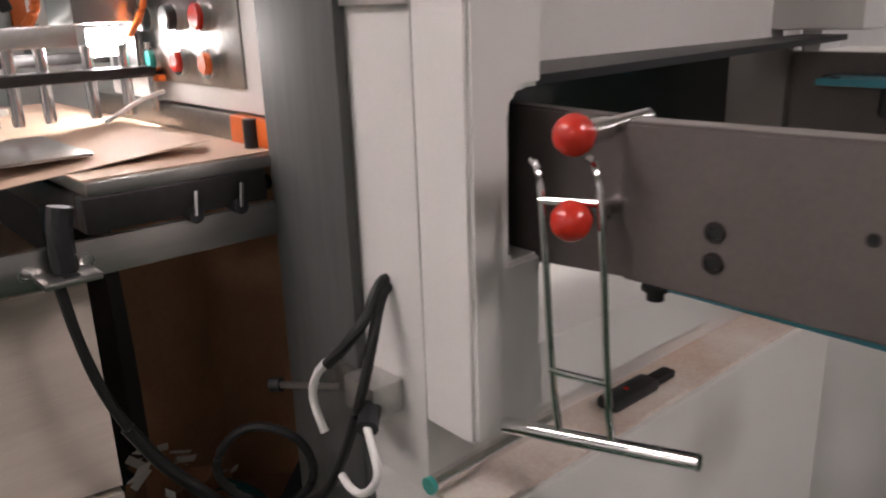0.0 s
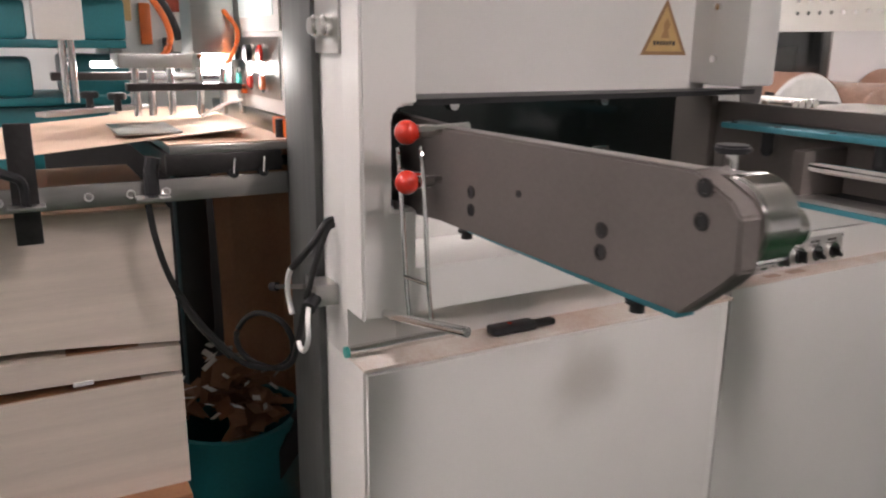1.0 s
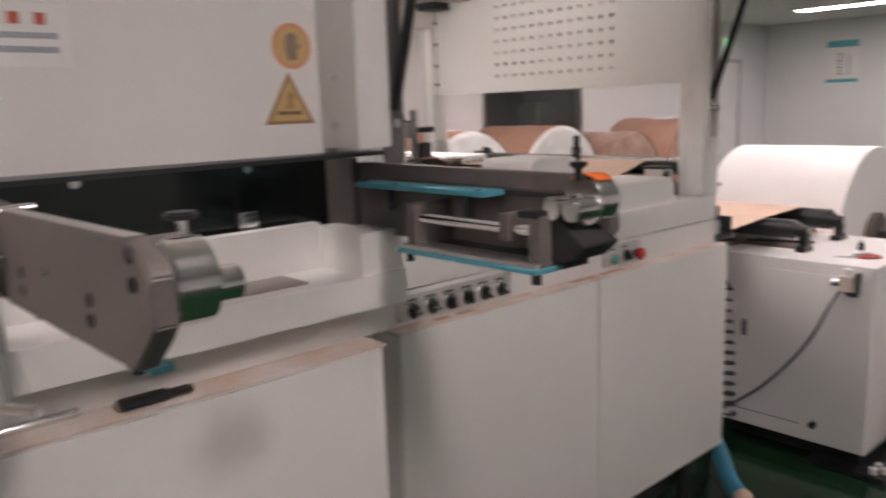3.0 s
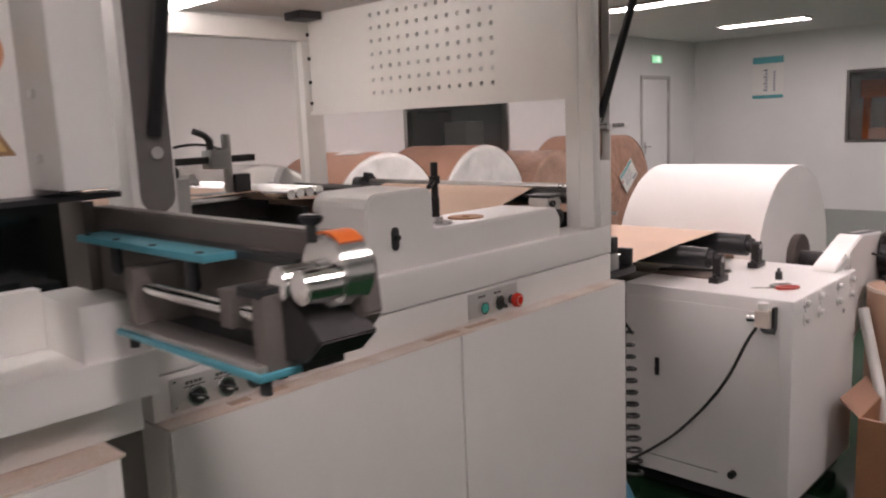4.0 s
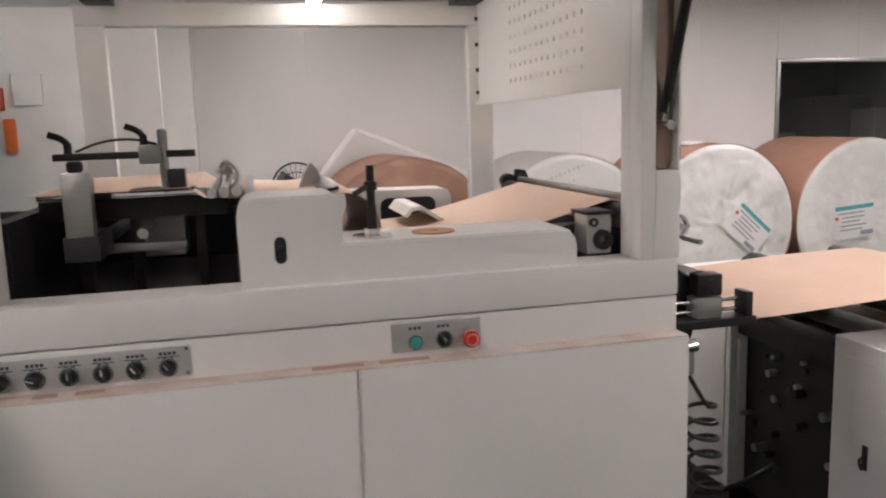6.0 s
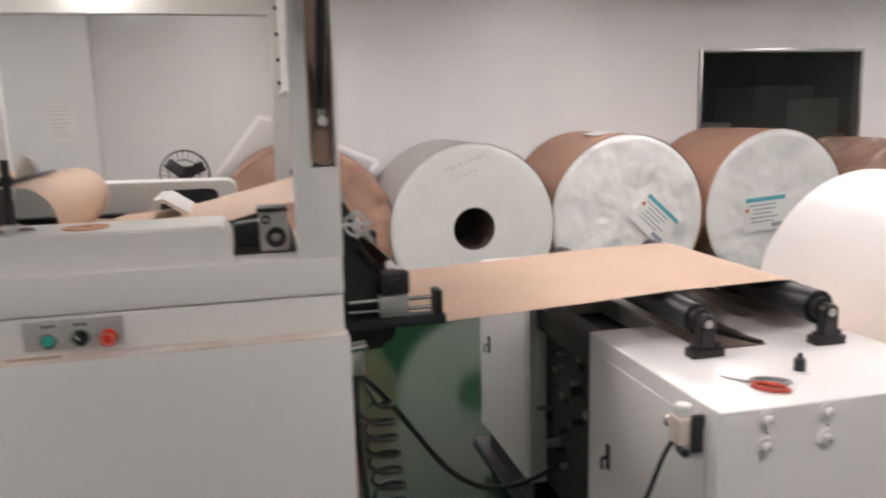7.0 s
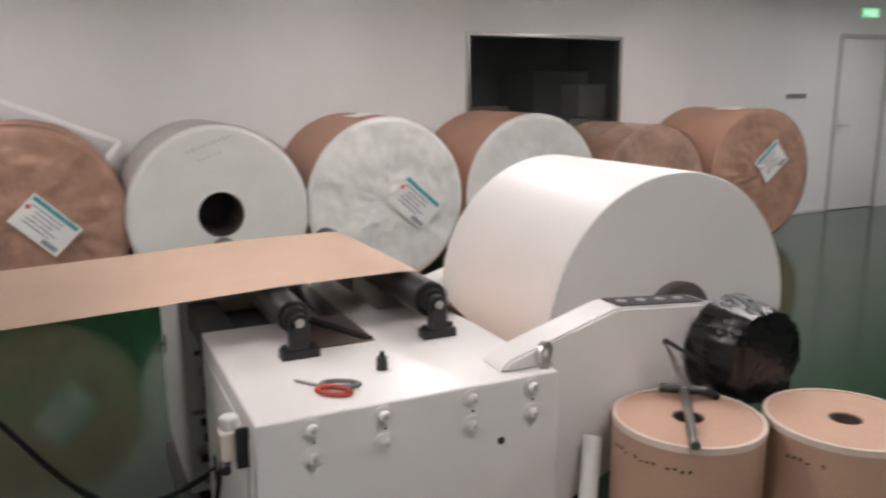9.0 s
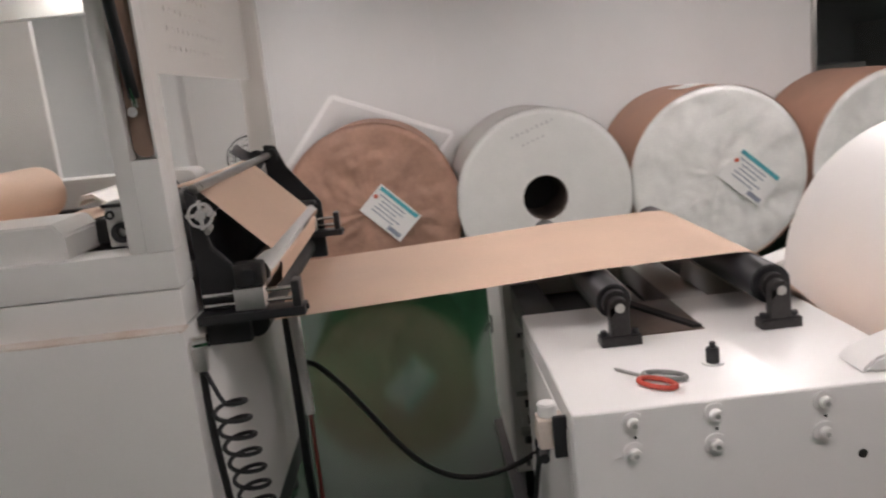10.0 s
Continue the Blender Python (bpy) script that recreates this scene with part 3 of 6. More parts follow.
def perforated(x0, x1, z0, z1, nx, nz, y, r, thick, xa, xb, za, zb):
    """A sheet-metal end panel with a field of round holes."""
    b = fresh()
    dx, dz = (x1 - x0) / nx, (z1 - z0) / nz
    for yy in (y, y + thick):
        for i in range(nx):
            for k in range(nz):
                cx, cz = x0 + dx * (i + 0.5), z0 + dz * (k + 0.5)
                outer = [(cx + sx * dx / 2, cz + sz * dz / 2) for sx, sz in ((1, 0), (1, 1), (0, 1), (-1, 1), (-1, 0), (-1, -1), (0, -1), (1, -1))]
                inner = [(cx + r * math.cos(math.pi * j / 4), cz + r * math.sin(math.pi * j / 4)) for j in range(8)]
                vo, vi = [b.verts.new((p[0], yy, p[1])) for p in outer], [b.verts.new((p[0], yy, p[1])) for p in inner]
                for j in range(8):
                    b.faces.new((vo[j], vo[(j + 1) % 8], vi[(j + 1) % 8], vi[j]))
                if yy == y:
                    vb = [b.verts.new((p[0], yy + thick, p[1])) for p in inner]
                    for j in range(8):
                        b.faces.new((vi[j], vi[(j + 1) % 8], vb[(j + 1) % 8], vb[j]))
    for q in ((xa, x0, za, zb), (x1, xb, za, zb), (x0, x1, za, z0), (x0, x1, z1, zb)):
        box(b, q[0], q[1], y, y + thick, q[2], q[3])
    box(b, xa, xb, y - 0.012, y, za, za + 0.012)
    return b


part("perforated_panel", perforated(-0.96, -0.36, 1.597, 1.912, 13, 7, 2.206, 0.008, 0.003, -1.31, -0.09, 1.555, 1.93), WHITE, M, "end panel with a field of round holes")
for z in (1.60, 1.68, 1.77, 1.86):
    part("panel_bolt", cyl(fresh(), (-1.30, 2.206, z), (-1.30, 2.195, z), 0.007, n=10), GREASE, M)

# feet
for x, y in ((-0.02, 0.12), (-0.02, 1.0), (-0.02, 2.12), (-1.25, 0.12), (-1.25, 2.12)):
    f = fresh()
    cyl(f, (x, y, 0.04), (x, y, 0.33), 0.022)
    cyl(f, (x, y, 0), (x, y, 0.04), 0.055, 0.045)
    part("levelling_foot", f, BLACK, M)
part("underframe", box(fresh(), -1.28, -0.04, 0.05, 2.24, 0.20, 0.32), BLACK, M)

# covers with the tension spindle
hp = [(1.35, 1.186), (2.035, 1.186), (2.035, 1.240), (2.015, 1.266), (1.548, 1.266), (1.546, 1.352), (1.530, 1.362)] + arc(1.385, 1.326, 0.036, 90, 180, 5)
hm = fresh()
prism(hm, hp, "x", -0.20, -0.018, 0.004)
cover = part("roller_cover", hm, WHITE, M, "off-white stepped roller cover")
so = arc(1.427, 1.275, 0.011, 0, 180, 6) + arc(1.427, 1.245, 0.011, 180, 360, 6)
part("slot", prism(fresh(), so, "x", -0.018, -0.0165), BLACK, cover)
part("slot_screw", cyl(fresh(), (-0.016, 1.429, 1.263), (-0.008, 1.429, 1.263), 0.007, n=12), GREASE, cover)
sp = fresh()
cyl(sp, (-0.075, 1.613, 1.272), (-0.075, 1.613, 1.33), 0.010), cyl(sp, (-0.075, 1.613, 1.33), (-0.075, 1.613, 1.412), 0.0085, n=16)
cyl(sp, (-0.075, 1.613, 1.362), (-0.075, 1.613, 1.380), 0.013, n=16), tube(sp, [(-0.073, 1.613, 1.371), (-0.068, 1.597, 1.366), (-0.060, 1.578, 1.357)], 0.0062, 8, 2)
part("tension_spindle", sp, GREASE, M)
fl = fresh()
cyl(fl, (-0.075, 1.613, 1.266), (-0.075, 1.613, 1.272), 0.042, n=32, bev=0.002), cyl(fl, (-0.075, 1.613, 1.272), (-0.075, 1.613, 1.285), 0.016)
part("spindle_flange", fl, CHROME, M)
part("cover_plug", ring(fresh(), (-0.100, 1.745, 1.266), (-0.100, 1.745, 1.269), 0.045, 0.012), mat("rust_plug", (0.50, 0.25, 0.12), 0.6), M)
fh = [(1.35, 1.130), (2.03, 1.130), (2.03, 1.24)] + arc(2.00, 1.248, 0.03, 0, 90, 4) + arc(1.385, 1.256, 0.03, 90, 180, 4)
part("roller_cover", prism(fresh(), fh, "x", -1.20, -1.06, 0.004), WHITE, M, "far roller cover")
so = arc(1.945, 1.226, 0.028, 0, 90, 5) + arc(1.815, 1.226, 0.028, 90, 180, 5) + arc(1.815, 1.18, 0.028, 180, 270, 5) + arc(1.945, 1.18, 0.028, 270, 360, 5)
part("cover_window", prism(fresh(), so, "x", -1.06, -1.057), BLACK, M)


# ---- switches, stickers and small fittings of the machine ----
def selector(parent, y, z, x=0.004, turn=0.0):
    s = part("selector_switch", ring(fresh(), (x, y, z), (x + 0.009, y, z), 0.0178, 0.0138, 32), CHROME, parent, "black rotary switch with a chrome bezel")
    part("switch_base", cyl(fresh(), (x, y, z), (x + 0.008, y, z), 0.0139, n=24), BLACK, s)
    m = Matrix.Translation((x + 0.016, y, z)) @ Matrix.Rotation(radians(turn), 4, "X")
    part("lever", tbox(fresh(), m, 0.020, 0.0075, 0.025, 0.002), BLACK, s)
    part("pointer", tbox(fresh(), m @ Matrix.Translation((0.0102, 0, 0.005)), 0.0008, 0.0022, 0.012), PLASTW, s, "white pointer mark")
    return s


PLATEPALE = mat("satin_alloy", (0.62, 0.61, 0.59), 0.42, 0.75, vary=0.12, scale=6, grain=160, bump=0.06)
sp1 = part("switch_plate", box(fresh(), 0.0, 0.003, 0.884, 1.250, 1.040, 1.097, 0.001), PLATEPALE, M, "brushed steel plate with six rotary switches")
for k in range(6):
    y = 0.928 + 0.0564 * k
    selector(sp1, y, 1.061, 0.003, (70, 70, 0, 0, 35, 35)[k])
    t = fresh()
    for i in range(4):
        box(t, 0.003, 0.0036, y - 0.016 + 0.008 * i, y - 0.010 + 0.008 * i, 1.082, 1.088)
    box(t, 0.003, 0.0036, y - 0.02, y + 0.02, 1.0775, 1.0795)
    part("engraving", t, INK, sp1, kind="stuff")
sc = fresh()
for y in (0.892, 1.243):
    for z in (1.045, 1.092):
        cyl(sc, (0.003, y, z), (0.0045, y, z), 0.003, n=8)
part("screw", sc, CHROME, sp1, kind="stuff")
sp2 = part("switch_plate", box(fresh(), 0.0, 0.003, 1.630, 1.813, 1.041, 1.101, 0.001), PLATEPALE, M, "brushed steel plate with start, selector and stop")
g = part("push_button", ring(fresh(), (0.003, 1.677, 1.062), (0.013, 1.677, 1.062), 0.0150, 0.0115, 28), CHROME, sp2, "green push button")
part("cap", cyl(fresh(), (0.003, 1.677, 1.062), (0.016, 1.677, 1.062), 0.0116, n=24, bev=0.002), GREEN, g)
selector(sp2, 1.735, 1.064, 0.003, 35)
e = part("emergency_stop", cyl(fresh(), (0.003, 1.788, 1.062), (0.016, 1.788, 1.062), 0.012, n=24), BLACK, sp2, "red mushroom emergency stop")
part("cap", cyl(fresh(), (0.016, 1.788, 1.062), (0.032, 1.788, 1.062), 0.0185, 0.0165, n=32, bev=0.003), RED, e)
part("arrow_ring", ring(fresh(), (0.032, 1.788, 1.062), (0.0328, 1.788, 1.062), 0.0125, 0.0105, 28), mat("pale_red", (0.75, 0.45, 0.40), 0.4), e)
t = fresh()
for y in (1.677, 1.735):
    for i in range(3):
        box(t, 0.003, 0.0036, y - 0.012 + 0.009 * i, y - 0.006 + 0.009 * i, 1.086, 1.092)
part("engraving", t, INK, sp2, kind="stuff")
# side switch plate on the column
sp3 = part("side_switch_plate", box(fresh(), 0.000, 0.094, 0.0165, 0.0205, 1.480, 1.74, 0.001), PLATEPALE, M, "steel plate with chrome switches")
for x, z, lever in ((0.030, 1.515, 0), (0.068, 1.515, 0), (0.036, 1.573, 1), (0.030, 1.629, 0), (0.068, 1.629, 0), (0.036, 1.688, 1)):
    s = part("side_switch", cyl(fresh(), (x, 0.0165, z), (x, 0.004, z), 0.0150, n=20, bev=0.002), CHROME, sp3)
    if lever:
        part("lever", box(fresh(), x - 0.004, x + 0.004, -0.014, 0.004, z - 0.012, z + 0.012, 0.002), BLACK, s)
    else:
        part("cap", cyl(fresh(), (x, 0.004, z), (x, 0.0, z), 0.011, n=16), ALU, s)

# stickers on the hood
S1 = thing("warning_triangle", (0.036, 0.6315, 1.48), "yellow triangular danger sticker with a dark border", "sticker")
part("border", prism(fresh(), [(0.579, 1.480), (0.684, 1.480), (0.6315, 1.573)], "x", 0.036, 0.0365), mat("sticker_border", (0.34, 0.20, 0.10), 0.4), S1)
part("field", prism(fresh(), [(0.590, 1.486), (0.673, 1.486), (0.6315, 1.5605)], "x", 0.0365, 0.0369), YELLOW, S1)
t = fresh()
for i in range(7):
    box(t, 0.0369, 0.0372, 0.606 + 0.0073 * i, 0.611 + 0.0073 * i, 1.496 + 0.001 * (i % 2), 1.5035)
part("caption_bar", t, INK, S1, kind="stuff")
part("pictogram", prism(fresh(), [(0.621, 1.508), (0.641, 1.508), (0.637, 1.522), (0.642, 1.530), (0.634, 1.541), (0.627, 1.532), (0.628, 1.520)], "x", 0.0369, 0.0372), mat("faded_brown_ink", (0.42, 0.25, 0.11), 0.6), S1)
S2 = thing("prohibition_disc", (0.036, 0.643, 1.578), "round orange no-touch sticker with a dark palm shape", "sticker")
part("disc", cyl(fresh(), (0.036, 0.643, 1.619), (0.0365, 0.643, 1.619), 0.041, n=40), mat("sticker_orange", (0.66, 0.31, 0.17), 0.4), S2)
part("field", cyl(fresh(), (0.0365, 0.643, 1.619), (0.0369, 0.643, 1.619), 0.034, n=40), YELLOW, S2)
pm = fresh()
prism(pm, [(0.634, 1.594), (0.652, 1.594), (0.654, 1.612), (0.662, 1.620), (0.659, 1.624), (0.653, 1.619), (0.654, 1.638), (0.649, 1.640), (0.645, 1.643), (0.640, 1.642), (0.635, 1.640), (0.630, 1.634), (0.629, 1.615)], "x", 0.0369, 0.0372)
part("palm", pm, mat("sticker_blue", (0.27, 0.21, 0.16), 0.5), S2)
S3 = thing("safety_notice", (0.036, 0.205, 1.578), "faded white safety notice with red heading on the hood", "notice")
part("sheet", box(fresh(), 0.036, 0.0364, 0.150, 0.262, 1.578, 1.668), PAPER, S3)
for y in (0.180, 0.215):
    part("heading", box(fresh(), 0.0364, 0.0367, y, y + 0.015, 1.638, 1.655), INKRED, S3)
for z in (1.618, 1.598):
    t = fresh()
    for i in range(8):
        box(t, 0.0364, 0.0367, 0.158 + 0.011 * i, 0.167 + 0.011 * i, z, z + 0.009)
    part("print", t, INKFADE, S3, kind="stuff")


# ---- swing arms ----
A = thing("swing_arm", (0.36, 0.10, 1.255), "grey steel swing arm with chrome tip roller and red ball pins", "machine arm", "swing arms")
part("arm_root", prism(fresh(), [(0.0, 1.402), (0.252, 1.396), (0.252, 1.278), (0.0, 1.258)], "y", 0.104, 0.122, 0.002), ARM, A)
part("arm_plate", prism(fresh(), [(0.240, 1.396), (0.645, 1.402), (0.682, 1.385), (0.692, 1.374), (0.694, 1.333), (0.682, 1.320), (0.642, 1.286), (0.240, 1.281)], "y", 0.090, 0.112, 0.002), ARM, A)
part("arm_edge", prism(fresh(), [(0.242, 1.3966), (0.643, 1.4026), (0.643, 1.4034), (0.242, 1.3974)], "y", 0.092, 0.110), ARMEDGE, A)
for x, z in ((0.313, 1.330), (0.313, 1.309), (0.542, 1.334), (0.542, 1.314), (0.656, 1.391), (0.656, 1.365), (0.409, 1.344)):
    small = x == 0.409
    s = part("socket_screw", ring(fresh(), (x, 0.0905, z), (x, 0.0888, z), 0.004 if small else 0.0075, 0.002 if small else 0.0048, 18), GREASE, A)
    part("screw_socket", cyl(fresh(), (x, 0.0903, z), (x, 0.0895, z), 0.003 if small else 0.005, n=6), BLACK, s)
rl = part("rail", box(fresh(), 0.265, 0.615, 0.114, 0.136, 1.2700, 1.2770, 0.001), TEAL, A, "teal rail under the arm")
for x in (0.250, 0.560):
    cb = part("rail_bolt", cyl(fresh(), (x, 0.122, 1.258), (x, 0.122, 1.270), 0.007, n=16), BLACK, A)
    part("washer", cyl(fresh(), (x, 0.122, 1.266), (x, 0.122, 1.2695), 0.011, n=18), BLACK, cb)
tr = part("tip_roller", cyl(fresh(), (0.660, 0.112, 1.362), (0.660, 0.150, 1.362), 0.038, n=48, bev=0.002), CHROME, A, "chrome tip roller")
part("roller_stub", cyl(fresh(), (0.672, 0.150, 1.356), (0.672, 0.176, 1.356), 0.016, n=28, bev=0.002), CHROME, tr)
kb = part("clamp_knob", cyl(fresh(), (0.625, 0.150, 1.395), (0.625, 0.150, 1.410), 0.006, n=12), CHROME, A)
part("knob_cap", cyl(fresh(), (0.625, 0.150, 1.410), (0.625, 0.150, 1.417), 0.015, n=20, bev=0.002), BLACK, kb)
part("mount_block", box(fresh(), 0.600, 0.645, 0.113, 0.16, 1.372, 1.396, 0.003), ARM, A)
for x, y, z, ln in ((0.228, 0.049, 1.391, 0.085), (0.225, 0.051, 1.330, 0.055)):
    pn = part("lock_pin", cyl(fresh(), (x, y, z), (x, y + ln, z + 0.003), 0.0065, n=16), CHROME, A, "chrome locking pin")
    part("ball_grip", ball(fresh(), (x, y, z), 0.0150, 26), RED, pn, "glossy red ball grip")
    part("collar", cyl(fresh(), (x, y + 0.014, z), (x, y + 0.034, z), 0.009, n=16), CHROME, pn)

H = thing("hanging_handle", (0.2, 0.08, 1.14), "bent steel wire handle with a round cross bar", "handle")
part("wire", tube(fresh(), [(0.178, 0.062, 1.366), (0.190, 0.056, 1.364), (0.194, 0.057, 1.33), (0.200, 0.061, 1.20), (0.206, 0.064, 1.148)], 0.0030), CHROME, H)
part("wire", tube(fresh(), [(0.224, 0.071, 1.371), (0.236, 0.065, 1.369), (0.241, 0.066, 1.335), (0.246, 0.070, 1.20), (0.250, 0.073, 1.155)], 0.0030), CHROME, H)
part("rung", cyl(fresh(), (0.191, 0.056, 1.339), (0.240, 0.066, 1.342), 0.0030, n=10), CHROME, H)
part("rung", cyl(fresh(), (0.200, 0.060, 1.203), (0.246, 0.070, 1.204), 0.0030, n=10), CHROME, H)
part("cross_bar", cyl(fresh(), (0.152, 0.053, 1.139), (0.316, 0.087, 1.161), 0.0068, n=16, bev=0.001), CHROME, H)

B = thing("swing_arm", (0.36, 0.74, 1.26), "grey steel swing arm with teal rails and polished rod", "machine arm", "swing arms")
part("arm_plate", prism(fresh(), [(0.02, 1.399), (0.570, 1.396), (0.603, 1.389), (0.628, 1.372), (0.633, 1.318), (0.597, 1.275), (0.02, 1.258)], "y", 0.785, 0.808, 0.002), ARM, B)
ur = part("upper_rail", box(fresh(), 0.120, 0.462, 0.684, 0.739, 1.364, 1.373, 0.002), TEAL, B, "teal upper rail")
for x in (0.14, 0.23, 0.33, 0.44):
    part("rail_screw", cyl(fresh(), (x, 0.695, 1.373), (x, 0.695, 1.3745), 0.006, n=12), BLACK, ur)
for x in (0.205, 0.405):
    k = part("hand_knob", cyl(fresh(), (x, 0.706, 1.336), (x, 0.706, 1.364), 0.010, n=14), BLACK, B)
    part("knob_tip", ball(fresh(), (x, 0.706, 1.334), 0.011, 12), BLACK, k)
part("gusset", prism(fresh(), [(0.458, 1.373), (0.462, 1.345), (0.60, 1.300), (0.60, 1.33), (0.50, 1.373)], "y", 0.760, 0.786), ARM, B)
part("guide_rod", cyl(fresh(), (0.298, 0.690, 1.321), (0.575, 0.690, 1.322), 0.0085, n=20), CHROME, B, "polished guide rod")
for x in (0.293, 0.515, 0.576):
    part("rod_block", box(fresh(), x - 0.011, x + 0.011, 0.672, 0.785, 1.270 if x != 0.515 else 1.305, 1.345, 0.002), ARM, B)
lr = part("lower_rail", box(fresh(), 0.268, 0.592, 0.655, 0.720, 1.2640, 1.2715, 0.002), TEAL, B, "teal lower rail")
part("rail_top", box(fresh(), 0.274, 0.586, 0.661, 0.716, 1.2715, 1.278, 0.001), ARMEDGE, lr)
for x in (0.285, 0.578):
    part("rail_bolt", cyl(fresh(), (x, 0.675, 1.248), (x, 0.675, 1.264), 0.008, n=14), BLACK, B)
part("back_plate", box(fresh(), 0.10, 0.57, 0.739, 0.785, 1.364, 1.372), BLACK, B)
part("back_plate", box(fresh(), 0.268, 0.592, 0.720, 0.785, 1.2645, 1.274), BLACK, B)
part("tip_bracket", prism(fresh(), [(0.585, 1.34), (0.60, 1.34), (0.648, 1.305), (0.622, 1.282), (0.585, 1.278)], "y", 0.700, 0.785, 0.002), GREASE, B)
part("tip_disc", cyl(fresh(), (0.613, 0.742, 1.364), (0.613, 0.785, 1.364), 0.036, n=44, bev=0.002), CHROME, B)
for x in (0.606, 0.641):
    part("tip_roller", cyl(fresh(), (x - 0.012, 0.690, 1.356), (x - 0.012, 0.742, 1.356), 0.0165, n=28, bev=0.002), CHROME, B)
part("orange_shim", prism(fresh(), arc(0.613, 1.364, 0.0385, 50, 130, 10) + arc(0.613, 1.364, 0.0362, 130, 50, 10), "y", 0.746, 0.782), ORANGE, B)
k = part("clamp_knob", cyl(fresh(), (0.622, 0.720, 1.395), (0.622, 0.720, 1.412), 0.006, n=12), BLACK, B)
part("knob_cap", cyl(fresh(), (0.622, 0.720, 1.412), (0.622, 0.720, 1.421), 0.011, 0.014, n=18, bev=0.002), BLACK, k)
part("valve_block", box(fresh(), 0.545, 0.585, 0.668, 0.70, 1.342, 1.352, 0.002), BLACK, B)

# rails and rods moved along the camera's sight lines, closer to the arm plate
for ob in B.children_recursive:
    if ob.name.startswith("arm_plate"):
        continue
    here = spot_of(B)
    for v in ob.data.vertices:
        w = v.co + here
        dy = 0.4 * max(0.0, 0.80 - w.y)
        v.co += Vector((-0.7 * dy, dy, -(1.49 - w.z) * dy))

# loose rod and tool on the ledge
solo("steel_rod", cyl(fresh(), (0.095, 0.020, 1.0675), (0.092, 0.195, 1.0675), 0.0080, n=20, bev=0.001), CHROME, "loose polished steel rod lying on the ledge", "rod")
part("rod_tip", cyl(fresh(), (0.0951, 0.0165, 1.0675), (0.095, 0.0215, 1.0675), 0.0083, n=20), GREEN, bpy.data.objects["steel_rod"], "green end cap")
tl = thing("multi_tool", (0.118, 0.30, 1.062), "folded black multi-tool lying on the dusty ledge", "tool")
part("grip", box(fresh(), 0.104, 0.130, 0.245, 0.325, 1.062, 1.076, 0.005), BLACK, tl)
part("blade", box(fresh(), 0.109, 0.126, 0.320, 0.363, 1.063, 1.073, 0.004), RUBBER, tl)
part("rivet", cyl(fresh(), (0.117, 0.28, 1.075), (0.117, 0.28, 1.077), 0.003, n=10), RED, tl)

# limit switch and cables on the tower's side
L = thing("limit_switch", (0.0, 0.02, 1.09), "grey roller limit switch with white cable on the tower", "limit switch")
part("switch_body", box(fresh(), 0.014, 0.060, -0.012, 0.022, 1.128, 1.160, 0.003), ALU, L)
part("bracket", box(fresh(), -0.022, 0.014, 0.000, 0.0095, 1.134, 1.156, 0.002), STEEL, L)
part("gland", cyl(fresh(), (0.052, -0.010, 1.140), (0.068, -0.026, 1.132), 0.010, n=16), BLACK, L)
part("lever", cyl(fresh(), (0.010, -0.012, 1.146), (-0.074, -0.032, 1.125), 0.0035, n=10), STEEL, L)
part("lever_roller", cyl(fresh(), (-0.080, -0.036, 1.124), (-0.070, -0.030, 1.126), 0.007, n=14), BLACK, L)
part("white_cable", tube(fresh(), [(0.066, -0.025, 1.132), (0.088, -0.035, 1.122), (0.096, -0.036, 1.100), (0.070, -0.034, 1.070), (0.045, -0.032, 1.062), (0.024, -0.028, 1.066)], 0.0038), PLASTW, L, "white cable")
part("white_cable", tube(fresh(), [(0.004, -0.030, 1.104), (-0.012, -0.032, 1.135), (0.004, -0.034, 1.165), (0.024, -0.034, 1.183)], 0.0042), PLASTW, L, "white cable end")
C = thing("cable_loom", (0.0, 0.0, 0.95), "black power cables looping out of the tower", "cable")
part("cable", tube(fresh(), [(0.041, 0.026, 1.250), (0.045, 0.012, 1.250), (0.052, -0.010, 1.222), (0.040, -0.026, 1.198), (0.024, -0.034, 1.181)], 0.0052), RUBBER, C)
part("cable", tube(fresh(), [(0.044, 0.026, 1.244), (0.050, 0.010, 1.242), (0.058, -0.012, 1.19), (0.050, -0.026, 1.13), (0.015, -0.028, 1.06), (-0.03, -0.022, 1.01), (-0.075, -0.035, 0.985), (-0.12, -0.075, 0.995), (-0.125, -0.09, 1.04), (-0.10, -0.06, 1.085), (-0.06, -0.02, 1.07), (-0.05, -0.01, 1.02), (-0.075, -0.03, 0.985), (-0.098, -0.075, 0.99), (-0.098, -0.107, 1.022), (-0.096, -0.151, 1.082), (-0.095, -0.173, 1.126), (-0.095, -0.190, 1.172), (-0.096, -0.200, 1.220), (-0.104, -0.204, 1.265)], 0.0048), RUBBER, C)
part("cable_sleeve", tube(fresh(), [(-0.098, -0.100, 1.013), (-0.097, -0.130, 1.052), (-0.096, -0.151, 1.082), (-0.095, -0.173, 1.126)], 0.0066), RUBBER, C)


